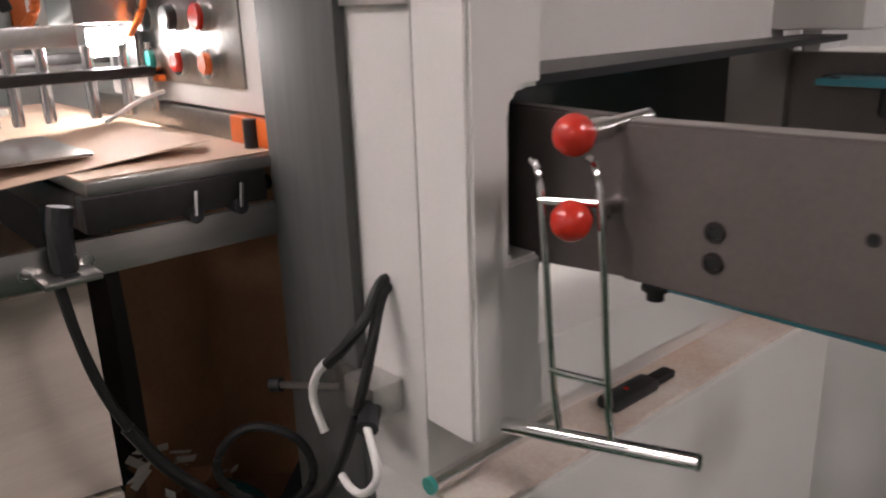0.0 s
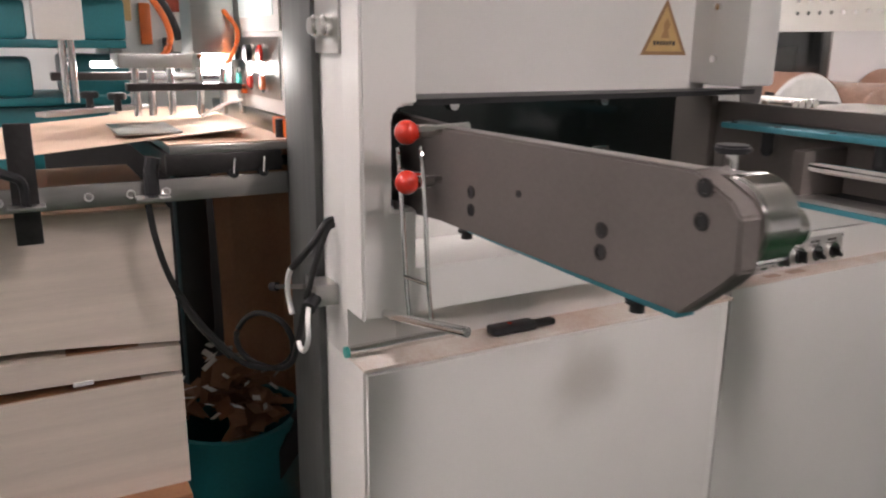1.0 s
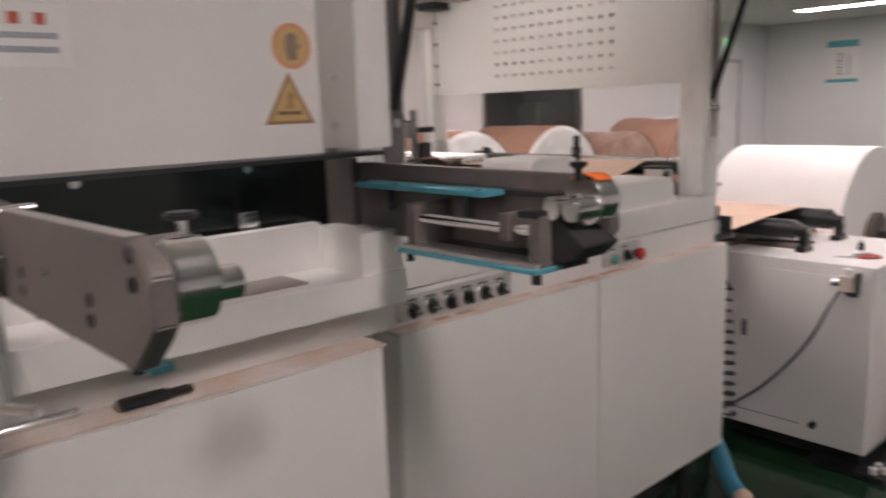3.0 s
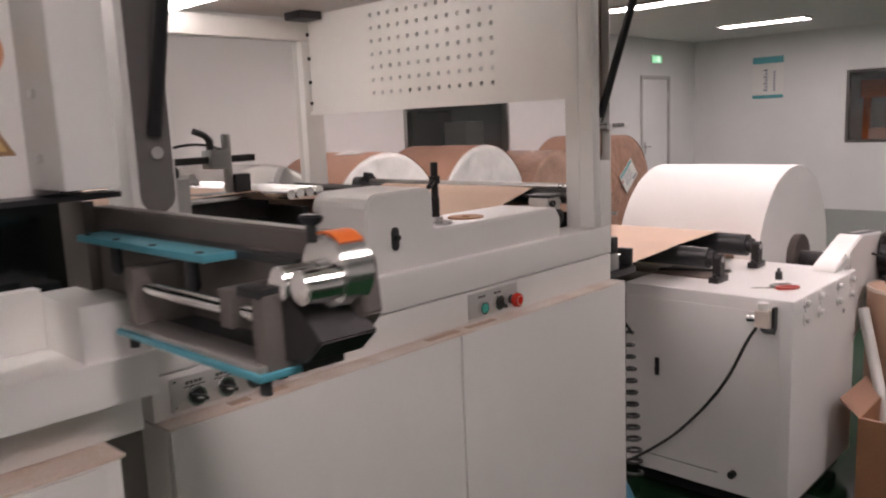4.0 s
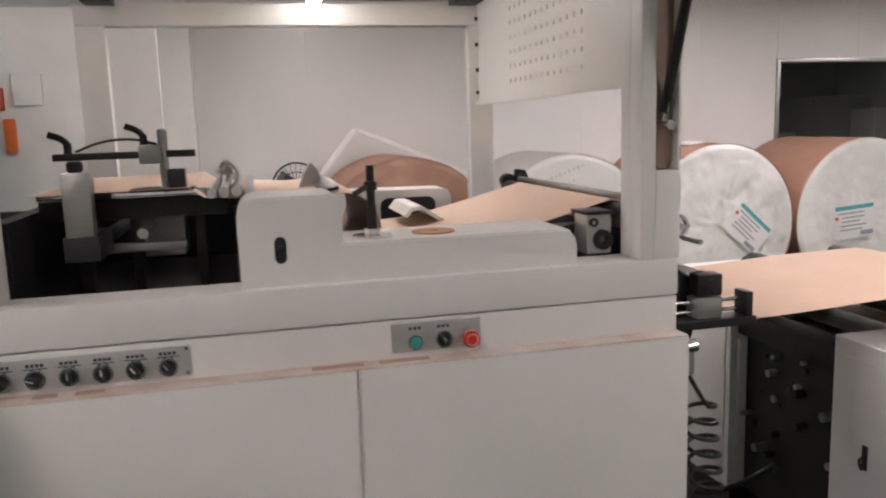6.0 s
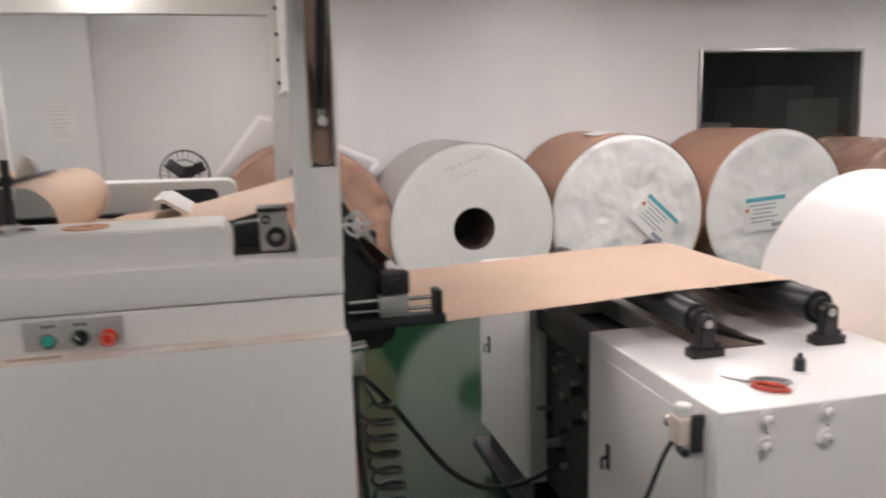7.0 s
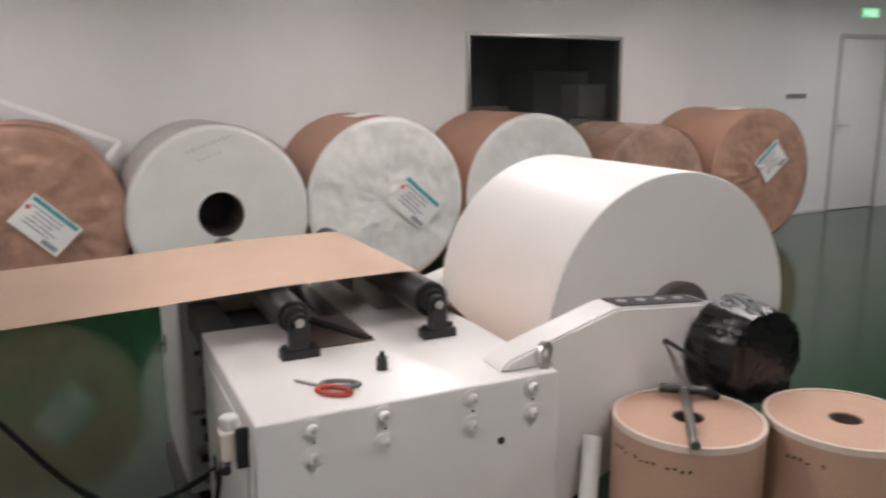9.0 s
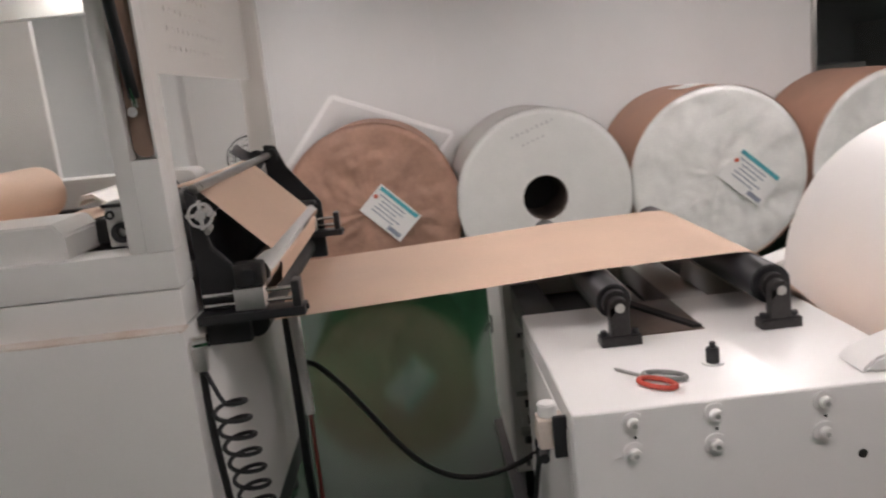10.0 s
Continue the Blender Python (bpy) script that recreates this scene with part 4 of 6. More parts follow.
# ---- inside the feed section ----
# Near-black sheets added so the inside of the feed section goes dark
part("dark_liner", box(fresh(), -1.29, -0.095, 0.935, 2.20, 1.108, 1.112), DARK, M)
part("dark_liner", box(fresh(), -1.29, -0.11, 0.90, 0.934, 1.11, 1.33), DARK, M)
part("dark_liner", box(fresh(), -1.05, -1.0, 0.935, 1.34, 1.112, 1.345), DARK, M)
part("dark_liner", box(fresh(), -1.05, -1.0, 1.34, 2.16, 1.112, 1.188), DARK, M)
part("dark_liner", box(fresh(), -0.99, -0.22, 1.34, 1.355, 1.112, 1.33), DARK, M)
part("cross_shaft", cyl(fresh(), (-1.0, 1.02, 1.235), (-0.30, 1.02, 1.235), 0.018, n=20), GREASE, M)
part("cross_shaft", cyl(fresh(), (-0.95, 1.14, 1.27), (-0.34, 1.14, 1.27), 0.012, n=20), STEEL, M)
dk = part("deck_edge", box(fresh(), -0.345, -0.325, 0.935, 1.33, 1.352, 1.366, 0.002), CHROME, M, "bright deck edge strip")
part("deck_beam", box(fresh(), -0.36, -0.335, 0.935, 1.33, 1.305, 1.350, 0.002), GREASE, M)
for y in (1.00, 1.11, 1.25):
    part("deck_post", box(fresh(), -0.42, -0.38, y, y + 0.022, 1.13, 1.35, 0.002), GREASE, M)
part("drive_box", box(fresh(), -0.56, -0.46, 1.10, 1.22, 1.20, 1.30, 0.006), PLASTW, M)
part("slide", box(fresh(), -0.40, -0.37, 1.06, 1.23, 1.225, 1.245, 0.002), STEEL, M)
br = part("stop_bracket", box(fresh(), -0.245, -0.205, 1.012, 1.066, 1.285, 1.415, 0.003), STEEL, M, "grey steel stop bracket")
part("bracket_foot", box(fresh(), -0.36, -0.20, 1.006, 1.075, 1.235, 1.287, 0.003), BLACK, br)
part("bracket_head", cyl(fresh(), (-0.225, 1.038, 1.415), (-0.225, 1.038, 1.438), 0.016, n=18, bev=0.003), GREASE, br)
sr = part("sensor_bar", box(fresh(), -0.300, -0.282, 0.985, 1.268, 1.437, 1.452, 0.002), GREASE, M, "square bar carrying the sensor stand")
part("bar_clamp", box(fresh(), -0.312, -0.270, 1.155, 1.200, 1.425, 1.465, 0.003), STEEL, sr)
part("stand_post", cyl(fresh(), (-0.290, 1.203, 1.362), (-0.290, 1.203, 1.497), 0.010, n=18, bev=0.002), STEEL, sr)
part("sensor_body", box(fresh(), -0.315, -0.270, 1.210, 1.245, 1.368, 1.412, 0.003), BLACK, sr)
part("sensor_foot", box(fresh(), -0.35, -0.27, 1.13, 1.26, 1.366, 1.372, 0.001), GREASE, sr)
part("sensor_wire", tube(fresh(), [(-0.29, 1.03, 1.455), (-0.29, 1.08, 1.475), (-0.29, 1.14, 1.480), (-0.29, 1.19, 1.466)], 0.003, 6), BLACK, sr)
for y, z in ((1.015, 1.452), (1.165, 1.465)):
    lv = part("clamp_lever", cyl(fresh(), (-0.29, y, z), (-0.29, y, z + 0.022), 0.008, n=14), BLACK, sr)
    part("lever_grip", tube(fresh(), [(-0.29, y, z + 0.02), (-0.29, y - 0.012, z + 0.032), (-0.29, y - 0.035, z + 0.040)], 0.007, 8, 2), BLACK, lv)
for y, z, r in ((1.300, 1.361, 0.010), (1.324, 1.363, 0.011), (1.350, 1.364, 0.011), (1.376, 1.364, 0.011)):
    part("steel_roller", cyl(fresh(), (-0.75, y, z), (-0.203, y, z), r, n=24), CHROME, M, "bright steel roller")
part("roller_gusset", prism(fresh(), [(1.285, 1.374), (1.352, 1.374), (1.322, 1.412), (1.308, 1.412)], "x", -0.765, -0.740, 0.002), ALU, M, "cast roller bracket")
part("roller_gusset", prism(fresh(), [(1.30, 1.374), (1.342, 1.374), (1.327, 1.398), (1.315, 1.398)], "x", -0.740, -0.66, 0.002), ALU, M)
part("doctor_bar", tbox(fresh(), Matrix.Translation((-0.48, 1.552, 1.351)) @ Matrix.Rotation(radians(10), 4, "X"), 0.40, 0.040, 0.008, 0.002), GREASE, M, "dark steel bar over the drum")
part("bar_bracket", prism(fresh(), [(1.498, 1.335), (1.512, 1.375), (1.528, 1.402), (1.544, 1.396), (1.556, 1.368), (1.540, 1.335)], "x", -0.58, -0.545, 0.003), ALU, M)
part("guide_flap", prism(fresh(), [(1.792, 1.236), (1.812, 1.262), (1.842, 1.264), (1.905, 1.222), (1.900, 1.214), (1.842, 1.252), (1.816, 1.250), (1.798, 1.232)], "x", -0.93, -0.66), PLASTW, M, "white curled guide flap")
gb = part("gear_bracket", box(fresh(), -0.17, -0.10, 2.092, 2.152, 1.192, 1.280, 0.006), ALU, M, "cast alloy bearing bracket")
part("bearing", ring(fresh(), (-0.10, 2.126, 1.225), (-0.085, 2.126, 1.225), 0.022, 0.010, 28), BLACK, gb)
part("bearing", ring(fresh(), (-0.10, 2.106, 1.264), (-0.090, 2.106, 1.264), 0.010, 0.005, 20), BLACK, gb)
part("bracket_web", prism(fresh(), [(2.098, 1.272), (2.148, 1.272), (2.148, 1.262), (2.118, 1.248), (2.108, 1.20), (2.098, 1.20)], "x", -0.10, -0.094, 0.001), ALU, gb)
part("bracket_cap", box(fresh(), -0.18, -0.095, 2.088, 2.155, 1.280, 1.288, 0.002), GREASE, gb)
part("dark_guard", prism(fresh(), [(2.03, 1.192), (2.036, 1.246), (2.09, 1.250), (2.15, 1.250), (2.15, 1.192)], "x", -0.24, -0.180, 0.003), BLACK, M)

# paper web: one ribbon over the rollers
prof = [(0.94, 1.3685), (1.10, 1.370), (1.25, 1.3725), (1.282, 1.350), (1.376, 1.344), (1.42, 1.342), (1.47, 1.338), (1.53, 1.341)] + [(1.575 + 0.084 * math.cos(radians(a)), 1.262 + 0.084 * math.sin(radians(a))) for a in range(100, -62, -10)] + [(1.66, 1.185), (1.70, 1.196), (1.82, 1.205), (1.93, 1.223), (2.05, 1.252), (2.16, 1.280), (2.225, 1.297), (2.245, 1.293), (2.32, 1.215), (2.40, 1.132), (2.425, 1.09), (2.42, 1.05), (2.385, 1.02), (2.345, 1.005), (2.325, 0.985), (2.325, 0.968), (2.345, 0.953), (2.38, 0.952), (2.9, 0.972), (3.17, 0.987), (3.50, 0.9925), (3.548, 0.9905), (3.572, 0.984), (3.588, 0.970), (3.606, 0.945), (3.70, 0.85), (3.95, 0.62), (4.09, 0.445)]
rows = []
for y, z in prof:
    rows.append([(-0.92 + 0.67 * i / 12, y, z + 0.0012 * noise.noise((i * 0.6, y * 3, 0))) for i in range(13)])
solo("paper_web", sheet(fresh(), rows, 0.0006), KRAFT, "long kraft paper web threaded from the reel into the machine", "paper web")

# right-hand web guide unit
G = thing("web_guide", (-0.5, 2.36, 0.98), "black web guiding unit with steel rollers and hand wheel", "web guide")
for x in (-0.10, -1.06):
    near = [(2.262, 1.30), (2.285, 1.285), (2.30, 1.17), (2.36, 1.10), (2.36, 0.945), (2.262, 0.945)]
    far = [(2.262, 1.33), (2.30, 1.325), (2.33, 1.25), (2.43, 1.12), (2.43, 0.93), (2.262, 0.93)]
    part("cheek", prism(fresh(), near if x > -0.5 else far, "x", x - 0.03, x - 0.012, 0.003), BLACK, G)
    b = part("slide_base", box(fresh(), x - 0.012, x + 0.045, 2.262, 2.495, 1.008, 1.028, 0.002), BLACK, G)
    part("slide_block", box(fresh(), x - 0.008, x + 0.035, 2.345, 2.410, 1.030, 1.078, 0.002), ALU, b)
    part("slide_end", box(fresh(), x - 0.008, x + 0.04, 2.470, 2.488, 1.028, 1.085, 0.003), BLACK, b)
    for z in (1.043, 1.066):
        part("slide_screw", cyl(fresh(), (x + 0.015, 2.275, z), (x + 0.015, 2.475, z), 0.005, n=12), CHROME, b)
    part("end_bolt", cyl(fresh(), (x + 0.015, 2.488, 1.02), (x + 0.015, 2.500, 1.02), 0.006, n=10), BLACK, b)
    hs = part("bearing_housing", box(fresh(), x - 0.012, x + 0.032, 2.350, 2.414, 1.079, 1.132, 0.008), GREASE, G)
    part("bearing_cap", cyl(fresh(), (x + 0.032, 2.382, 1.104), (x + 0.037, 2.382, 1.104), 0.016, n=20, bev=0.001), BLACK, hs)
part("steel_roller", cyl(fresh(), (-1.06, 2.385, 1.095), (-0.12, 2.385, 1.095), 0.036, n=32), CHROME, G)
part("steel_roller", cyl(fresh(), (-1.08, 2.235, 1.272), (-0.08, 2.235, 1.272), 0.022, n=28), GREASE, G)
part("press_bar", cyl(fresh(), (-1.06, 2.275, 1.295), (-0.14, 2.275, 1.295), 0.011, n=20), STEEL, G)
part("rubber_roller", cyl(fresh(), (-1.05, 2.36, 0.975), (-0.16, 2.36, 0.975), 0.034, n=28), RUBBER, G)
for y in (2.235, 2.285):
    part("roller_end", cyl(fresh(), (-1.10, y, 1.292), (-1.06, y, 1.292), 0.024, n=22, bev=0.004), BLACK, G)
part("end_link", box(fresh(), -1.095, -1.08, 2.222, 2.30, 1.27, 1.31, 0.008), BLACK, G)
hw = part("hand_wheel", ring(fresh(), (-0.085, 2.300, 1.245), (-0.075, 2.300, 1.245), 0.028, 0.022, 36), CHROME, G, "chrome hand wheel with crank")
part("wheel_hub", cyl(fresh(), (-0.13, 2.30, 1.245), (-0.07, 2.30, 1.245), 0.012, n=18), CHROME, hw)
part("spoke", box(fresh(), -0.083, -0.077, 2.296, 2.304, 1.213, 1.277), CHROME, hw)
part("spoke", box(fresh(), -0.083, -0.077, 2.268, 2.332, 1.241, 1.249), CHROME, hw)
part("crank_grip", cyl(fresh(), (-0.08, 2.318, 1.218), (-0.02, 2.325, 1.216), 0.006, n=14), STEEL, hw)
part("guard_plate", box(fresh(), -1.05, -0.13, 2.262, 2.268, 0.95, 1.22), BLACK, G)
pv = part("air_fitting", box(fresh(), 0.0, 0.02, 2.262, 2.290, 0.93, 0.985, 0.004), ALU, G, "air quick coupling")
part("fitting_ring", ring(fresh(), (0.01, 2.262, 0.99), (0.01, 2.298, 0.995), 0.014, 0.009, 20), CHROME, pv)

hose = thing("coiled_hose", (0.0, 2.30, 0.55), "black coiled air hose hanging from the machine end", "hose")
pts = [(0.01, 2.28, 0.93)] + [(0.0 + 0.034 * math.cos(i * 0.42), 2.315 + 0.036 * math.sin(i * 0.42) + 0.0003 * i, 0.86 - 0.0026 * i) for i in range(184)]
part("hose", tube(fresh(), pts, 0.0050, 7, 1), RUBBER, hose)
part("straight_hose", tube(fresh(), [(0.005, 2.275, 0.96), (0.0, 2.272, 0.8), (0.01, 2.29, 0.6), (0.0, 2.30, 0.35), (-0.1, 2.4, 0.03)], 0.008, 8, 2), RUBBER, hose)
pl = thing("support_leg", (-0.75, 2.33, 0), "black and white upright profiles beside the machine end", "leg")
part("black_leg", box(fresh(), -0.80, -0.765, 2.30, 2.325, 0.0, 0.94, 0.002), BLACK, pl)
part("white_leg", cyl(fresh(), (-0.74, 2.350, 0.50), (-0.75, 2.335, 0.94), 0.015, n=18), PLASTW, pl)
part("red_hose", tube(fresh(), [(-0.738, 2.351, 0.51), (-0.732, 2.352, 0.35), (-0.745, 2.35, 0.02)], 0.006, 8, 2), mat("dark_red_hose", (0.20, 0.025, 0.02), 0.5), pl)
fb = thing("floor_cable", (-0.9, 2.9, 0.0), "thick black power cable sagging to the floor", "cable")
part("cable", tube(fresh(), [(-0.78, 2.35, 0.655), (-0.75, 2.39, 0.657), (-0.75, 2.48, 0.555), (-0.75, 2.64, 0.315), (-0.75, 2.76, 0.222), (-0.75, 2.88, 0.210), (-0.74, 2.99, 0.245), (-0.72, 3.07, 0.30)], 0.0095, 10), RUBBER, fb)
part("cable", tube(fresh(), [(-0.95, 2.45, 0.012), (-0.8, 2.60, 0.012), (-0.62, 2.75, 0.012), (-0.45, 2.95, 0.012)], 0.011, 10), RUBBER, fb)


# ---- unwinding stand ----
U = thing("unwinding_stand", (-0.6, 3.35, 0), "white unwinding stand with two cabinets, guide rollers and a reel arm", "unwinder")
fc = part("front_cabinet", box(fresh(), -0.392, 0.260, 3.0, 3.69, 0.09, 0.85, 0.007, 3), WHITE2, U, "white front cabinet")
bc = part("back_cabinet", box(fresh(), -1.51, -0.90, 3.0, 3.69, 0.13, 0.86, 0.007, 3), WHITE2, U, "white back cabinet")
for a, b in ((-0.372, 0.215), (-1.49, -0.925)):
    c = fc if a > -1 else bc
    d = part("cabinet_door", box(fresh(), a, b, 2.9965, 3.0005, 0.20, 0.80, 0.0015), WHITE2, c)
    lt = part("door_latch", box(fresh(), a + 0.114, a + 0.132, 2.990, 2.9965, 0.492, 0.564, 0.003), BLACK, d, "black door latch")
    part("latch_lever", tube(fresh(), [(a + 0.123, 2.990, 0.529), (a + 0.123, 2.972, 0.526), (a + 0.142, 2.968, 0.504)], 0.004, 8, 2), GREASE, lt)
part("inner_side", box(fresh(), -0.905, -0.888, 3.03, 3.10, 0.30, 0.70, 0.004), PLASTW, bc)
part("seam_line", box(fresh(), -0.33, 0.0, 2.9990, 2.9998, 0.155, 0.158), INK, fc)
part("foot_plate", box(fresh(), 0.04, 0.345, 2.985, 3.30, 0.0, 0.022, 0.003), BLACK, U)
part("foot_plate", box(fresh(), -1.6, -0.85, 2.985, 3.30, 0.0, 0.022, 0.003), BLACK, U)
part("plinth", box(fresh(), -0.36, 0.22, 3.06, 3.66, 0.022, 0.09), BLACK, U)
part("plinth", box(fresh(), -1.48, -0.93, 3.03, 3.66, 0.022, 0.13), BLACK, U)
for x, y in ((0.29, 3.02), (0.29, 3.08), (0.325, 3.05), (0.325, 3.12)):
    part("foot_bolt", cyl(fresh(), (x, y, 0.022), (x, y, 0.045), 0.014, n=6), WHITE2, U)
part("floor_knob", cyl(fresh(), (0.06, 2.998, 0.17), (0.06, 2.975, 0.17), 0.014, n=14), GREASE, U)
# machinery between the cabinets: near-black box for the darkness, nuts on it
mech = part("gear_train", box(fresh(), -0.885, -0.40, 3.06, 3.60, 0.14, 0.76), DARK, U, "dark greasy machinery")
rs = random.Random(5)
for k in range(22):
    x, z = rs.uniform(-0.86, -0.42), rs.uniform(0.24, 0.72)
    part("machine_nut", cyl(fresh(), (x, 3.062, z), (x, 3.062 - rs.uniform(0.01, 0.05), z), rs.uniform(0.006, 0.016), n=10), rs.choice([GREASE, STEEL, DARK]), mech)
part("cross_beam", box(fresh(), -0.90, -0.392, 3.03, 3.12, 0.72, 0.80, 0.003), GREASE, U)
part("cross_beam", box(fresh(), -0.905, -0.392, 3.235, 3.33, 0.780, 0.845, 0.003), STEEL, U)
part("cross_beam", box(fresh(), -0.905, -0.392, 3.40, 3.50, 0.780, 0.848, 0.003), WHITE2, U)
# Flat plates laid on top stand in for the dark channels between rollers
part("drip_tray", box(fresh(), -0.385, -0.125, 3.205, 3.39, 0.8505, 0.854, 0.001), mat("brown_steel", (0.20, 0.155, 0.13), 0.35, 0.6, vary=0.3, scale=6), U, "brown steel plate between the rollers")
part("drip_tray", prism(fresh(), [(-0.385, 3.255), (-0.385, 3.285), (-0.13, 3.385), (-0.13, 3.365)], "z", 0.854, 0.862), DARK, U)
part("cross_beam", box(fresh(), -0.905, -0.40, 3.60, 3.68, 0.70, 0.84, 0.003), WHITE2, U)
for y in (3.183, 3.548):
    for x in (-0.090, -1.072):
        k = part("bearing_block", prism(fresh(), [(y - 0.022, 0.872), (y - 0.022, 0.94)] + arc(y, 0.938, 0.022, 180, 0, 10) + [(y + 0.022, 0.872)], "x", x - 0.016, x + 0.016, 0.002), GREASE, U, "grey bearing block")
        part("block_foot", box(fresh(), x - 0.020, x + 0.020, y - 0.046, y + 0.046, 0.850, 0.873, 0.002), GREASE, k)
        for dy in (-0.036, 0.036):
            part("block_bolt", cyl(fresh(), (x, y + dy, 0.873), (x, y + dy, 0.884), 0.008, n=8), BLACK, k)
        part("shaft_end", cyl(fresh(), (x, y, 0.938), (x + 0.018, y, 0.938), 0.011, n=20), ALU, k)
    r = part("guide_roller", cyl(fresh(), (-1.05, y, 0.940), (-0.125, y, 0.940), 0.040 if y < 3.3 else 0.046, n=48, bev=0.003), BLACK, U, "black guide roller")
    part("roller_collar", cyl(fresh(), (-0.125, y, 0.940), (-0.105, y, 0.940), 0.030, n=28), GREASE, r)
# bolt caps on the front face
for y in (3.110, 3.262, 3.466, 3.619):
    for z in (0.824, 0.764):
        c = part("bolt_cap", cyl(fresh(), (0.260, y, z), (0.264, y, z), 0.021, n=24, bev=0.001), WHITE2, fc, "painted bolt")
        part("bolt_head", cyl(fresh(), (0.264, y, z), (0.279, y, z), 0.0115, n=20, bev=0.002), WHITE2, c)
        part("hex_socket", cyl(fresh(), (0.2785, y, z), (0.2795, y, z), 0.0050, n=6), ALU, c)
    part("pin_hole", cyl(fresh(), (0.260, y + 0.004, 0.793), (0.2605, y + 0.004, 0.793), 0.003, n=8), BLACK, fc)
part("open_hole", cyl(fresh(), (0.260, 3.541, 0.709), (0.2606, 3.541, 0.709), 0.009, n=18), GREASE, fc)
ey = part("eye_bolt", ring(fresh(), (0.222, 3.668, 0.887), (0.234, 3.674, 0.887), 0.026, 0.014, 28), ALU, U, "lifting eye bolt")
part("eye_shank", cyl(fresh(), (0.228, 3.671, 0.845), (0.228, 3.671, 0.866), 0.014, n=16), ALU, ey)
# air regulator and cord
va = part("air_regulator", box(fresh(), 0.145, 0.195, 2.945, 2.998, 0.755, 0.815, 0.006), BEIGE, U, "small air valve with white knob")
part("valve_knob", cyl(fresh(), (0.168, 2.968, 0.815), (0.168, 2.968, 0.842), 0.019, n=20, bev=0.003), PLASTW, va)
part("valve_bracket", box(fresh(), 0.1955, 0.207, 2.972, 2.999, 0.742, 0.826, 0.003), BLACK, va)
part("valve_gauge", cyl(fresh(), (0.147, 2.970, 0.785), (0.115, 2.970, 0.782), 0.017, n=18), CHROME, va)
part("valve_elbow", tube(fresh(), [(0.17, 2.965, 0.757), (0.175, 2.955, 0.745), (0.215, 2.95, 0.748)], 0.010, 10, 2), BLACK, va)
co = thing("power_cord", (0.0, 2.93, 0.1), "black cord hanging from the unwinder valve to the floor", "cable")
part("cord", tube(fresh(), [(0.15, 2.96, 0.755), (0.12, 2.95, 0.70), (0.05, 2.94, 0.53), (-0.10, 2.92, 0.33), (-0.25, 2.90, 0.20), (-0.36, 2.88, 0.13), (-0.42, 2.86, 0.02)], 0.0058, 8), RUBBER, co)
# reel arm, motor wrapped in black film
arm_o = [(3.56, 0.851), (3.585, 0.876), (3.880, 0.963), (4.185, 0.940), (4.26, 0.89), (4.28, 0.80), (4.24, 0.68), (4.10, 0.60), (3.88, 0.54), (3.70, 0.46), (3.692, 0.851)]
ra = part("reel_arm", prism(fresh(), arm_o, "x", 0.125, 0.222, 0.006), WHITE2, U, "white cranked reel arm")
part("arm_top_plate", prism(fresh(), [(3.895, 0.9625), (3.895, 0.9650), (4.165, 0.9446), (4.165, 0.9421)], "x", 0.135, 0.212), GREASE, ra)
for k in range(4):
    y = 3.930 + 0.06 * k
    z = 0.9652 - 0.0755 * (y - 3.895)
    part("plate_screw", cyl(fresh(), (0.172, y, z - 0.002), (0.172, y, z + 0.002), 0.013, n=16), ALU, ra)
part("reel_support", prism(fresh(), [(3.70, 0.12), (3.70, 0.60), (4.40, 0.80), (4.62, 0.80), (4.62, 0.12)], "x", -1.30, -1.17, 0.006), WHITE2, U, "white far reel support")
mo = fresh()
bmesh.ops.create_cone(mo, cap_ends=True, segments=48, radius1=0.135, radius2=0.118, depth=0.135, matrix=Matrix.Translation((0.300, 4.225, 0.828)) @ Matrix.Rotation(radians(90), 4, "Y"))
bmesh.ops.subdivide_edges(mo, edges=mo.edges[:], cuts=5, use_grid_fill=True)
for v in mo.verts:
    d = noise.noise(v.co * 28) * 0.010 + noise.noise(v.co * 75) * 0.004
    v.co += Vector((0.6, (v.co.y - 4.225) * 6, (v.co.z - 0.828) * 6)).normalized() * d
bmesh.ops.bevel(mo, geom=[e for e in mo.edges if e.is_boundary], offset=0.001, segments=1)
part("wrapped_motor", mo, mat("black_film", (0.005, 0.005, 0.006), 0.28, vary=0.3, scale=20, grain=60, bump=0.5), U, "motor wrapped in crinkled black film", angle=60)
part("motor_flange", cyl(fresh(), (0.222, 4.205, 0.828), (0.240, 4.205, 0.828), 0.100, n=44, bev=0.004), GREASE, U)
part("arm_stud", tube(fresh(), [(0.222, 4.03, 0.862), (0.262, 4.045, 0.850), (0.292, 4.07, 0.828), (0.300, 4.11, 0.808)], 0.0055, 10), BLACK, U)

# reel in place
R = thing("paper_reel", (-0.655, 4.51, 0.215), "large white paper reel mounted on the unwinder spindle", "paper roll")
rb = fresh()
n_ = 160
prof_r = [(-1.035, 0.0), (-1.035, 0.497), (-1.032, 0.5), (-0.90, 0.5), (-0.60, 0.5005), (-0.30, 0.5), (-0.275, 0.4995), (-0.272, 0.4965), (-0.272, 0.075)]
loops = [[rb.verts.new((x, 4.51 + r * math.cos(2 * math.pi * i / n_), 0.715 + r * math.sin(2 * math.pi * i / n_))) for i in range(n_)] for x, r in prof_r[1:]]
for la, lb in zip(loops, loops[1:]):
    for i in range(n_):
        rb.faces.new((la[i], la[(i + 1) % n_], lb[(i + 1) % n_], lb[i]))
rb.faces.new(loops[0])
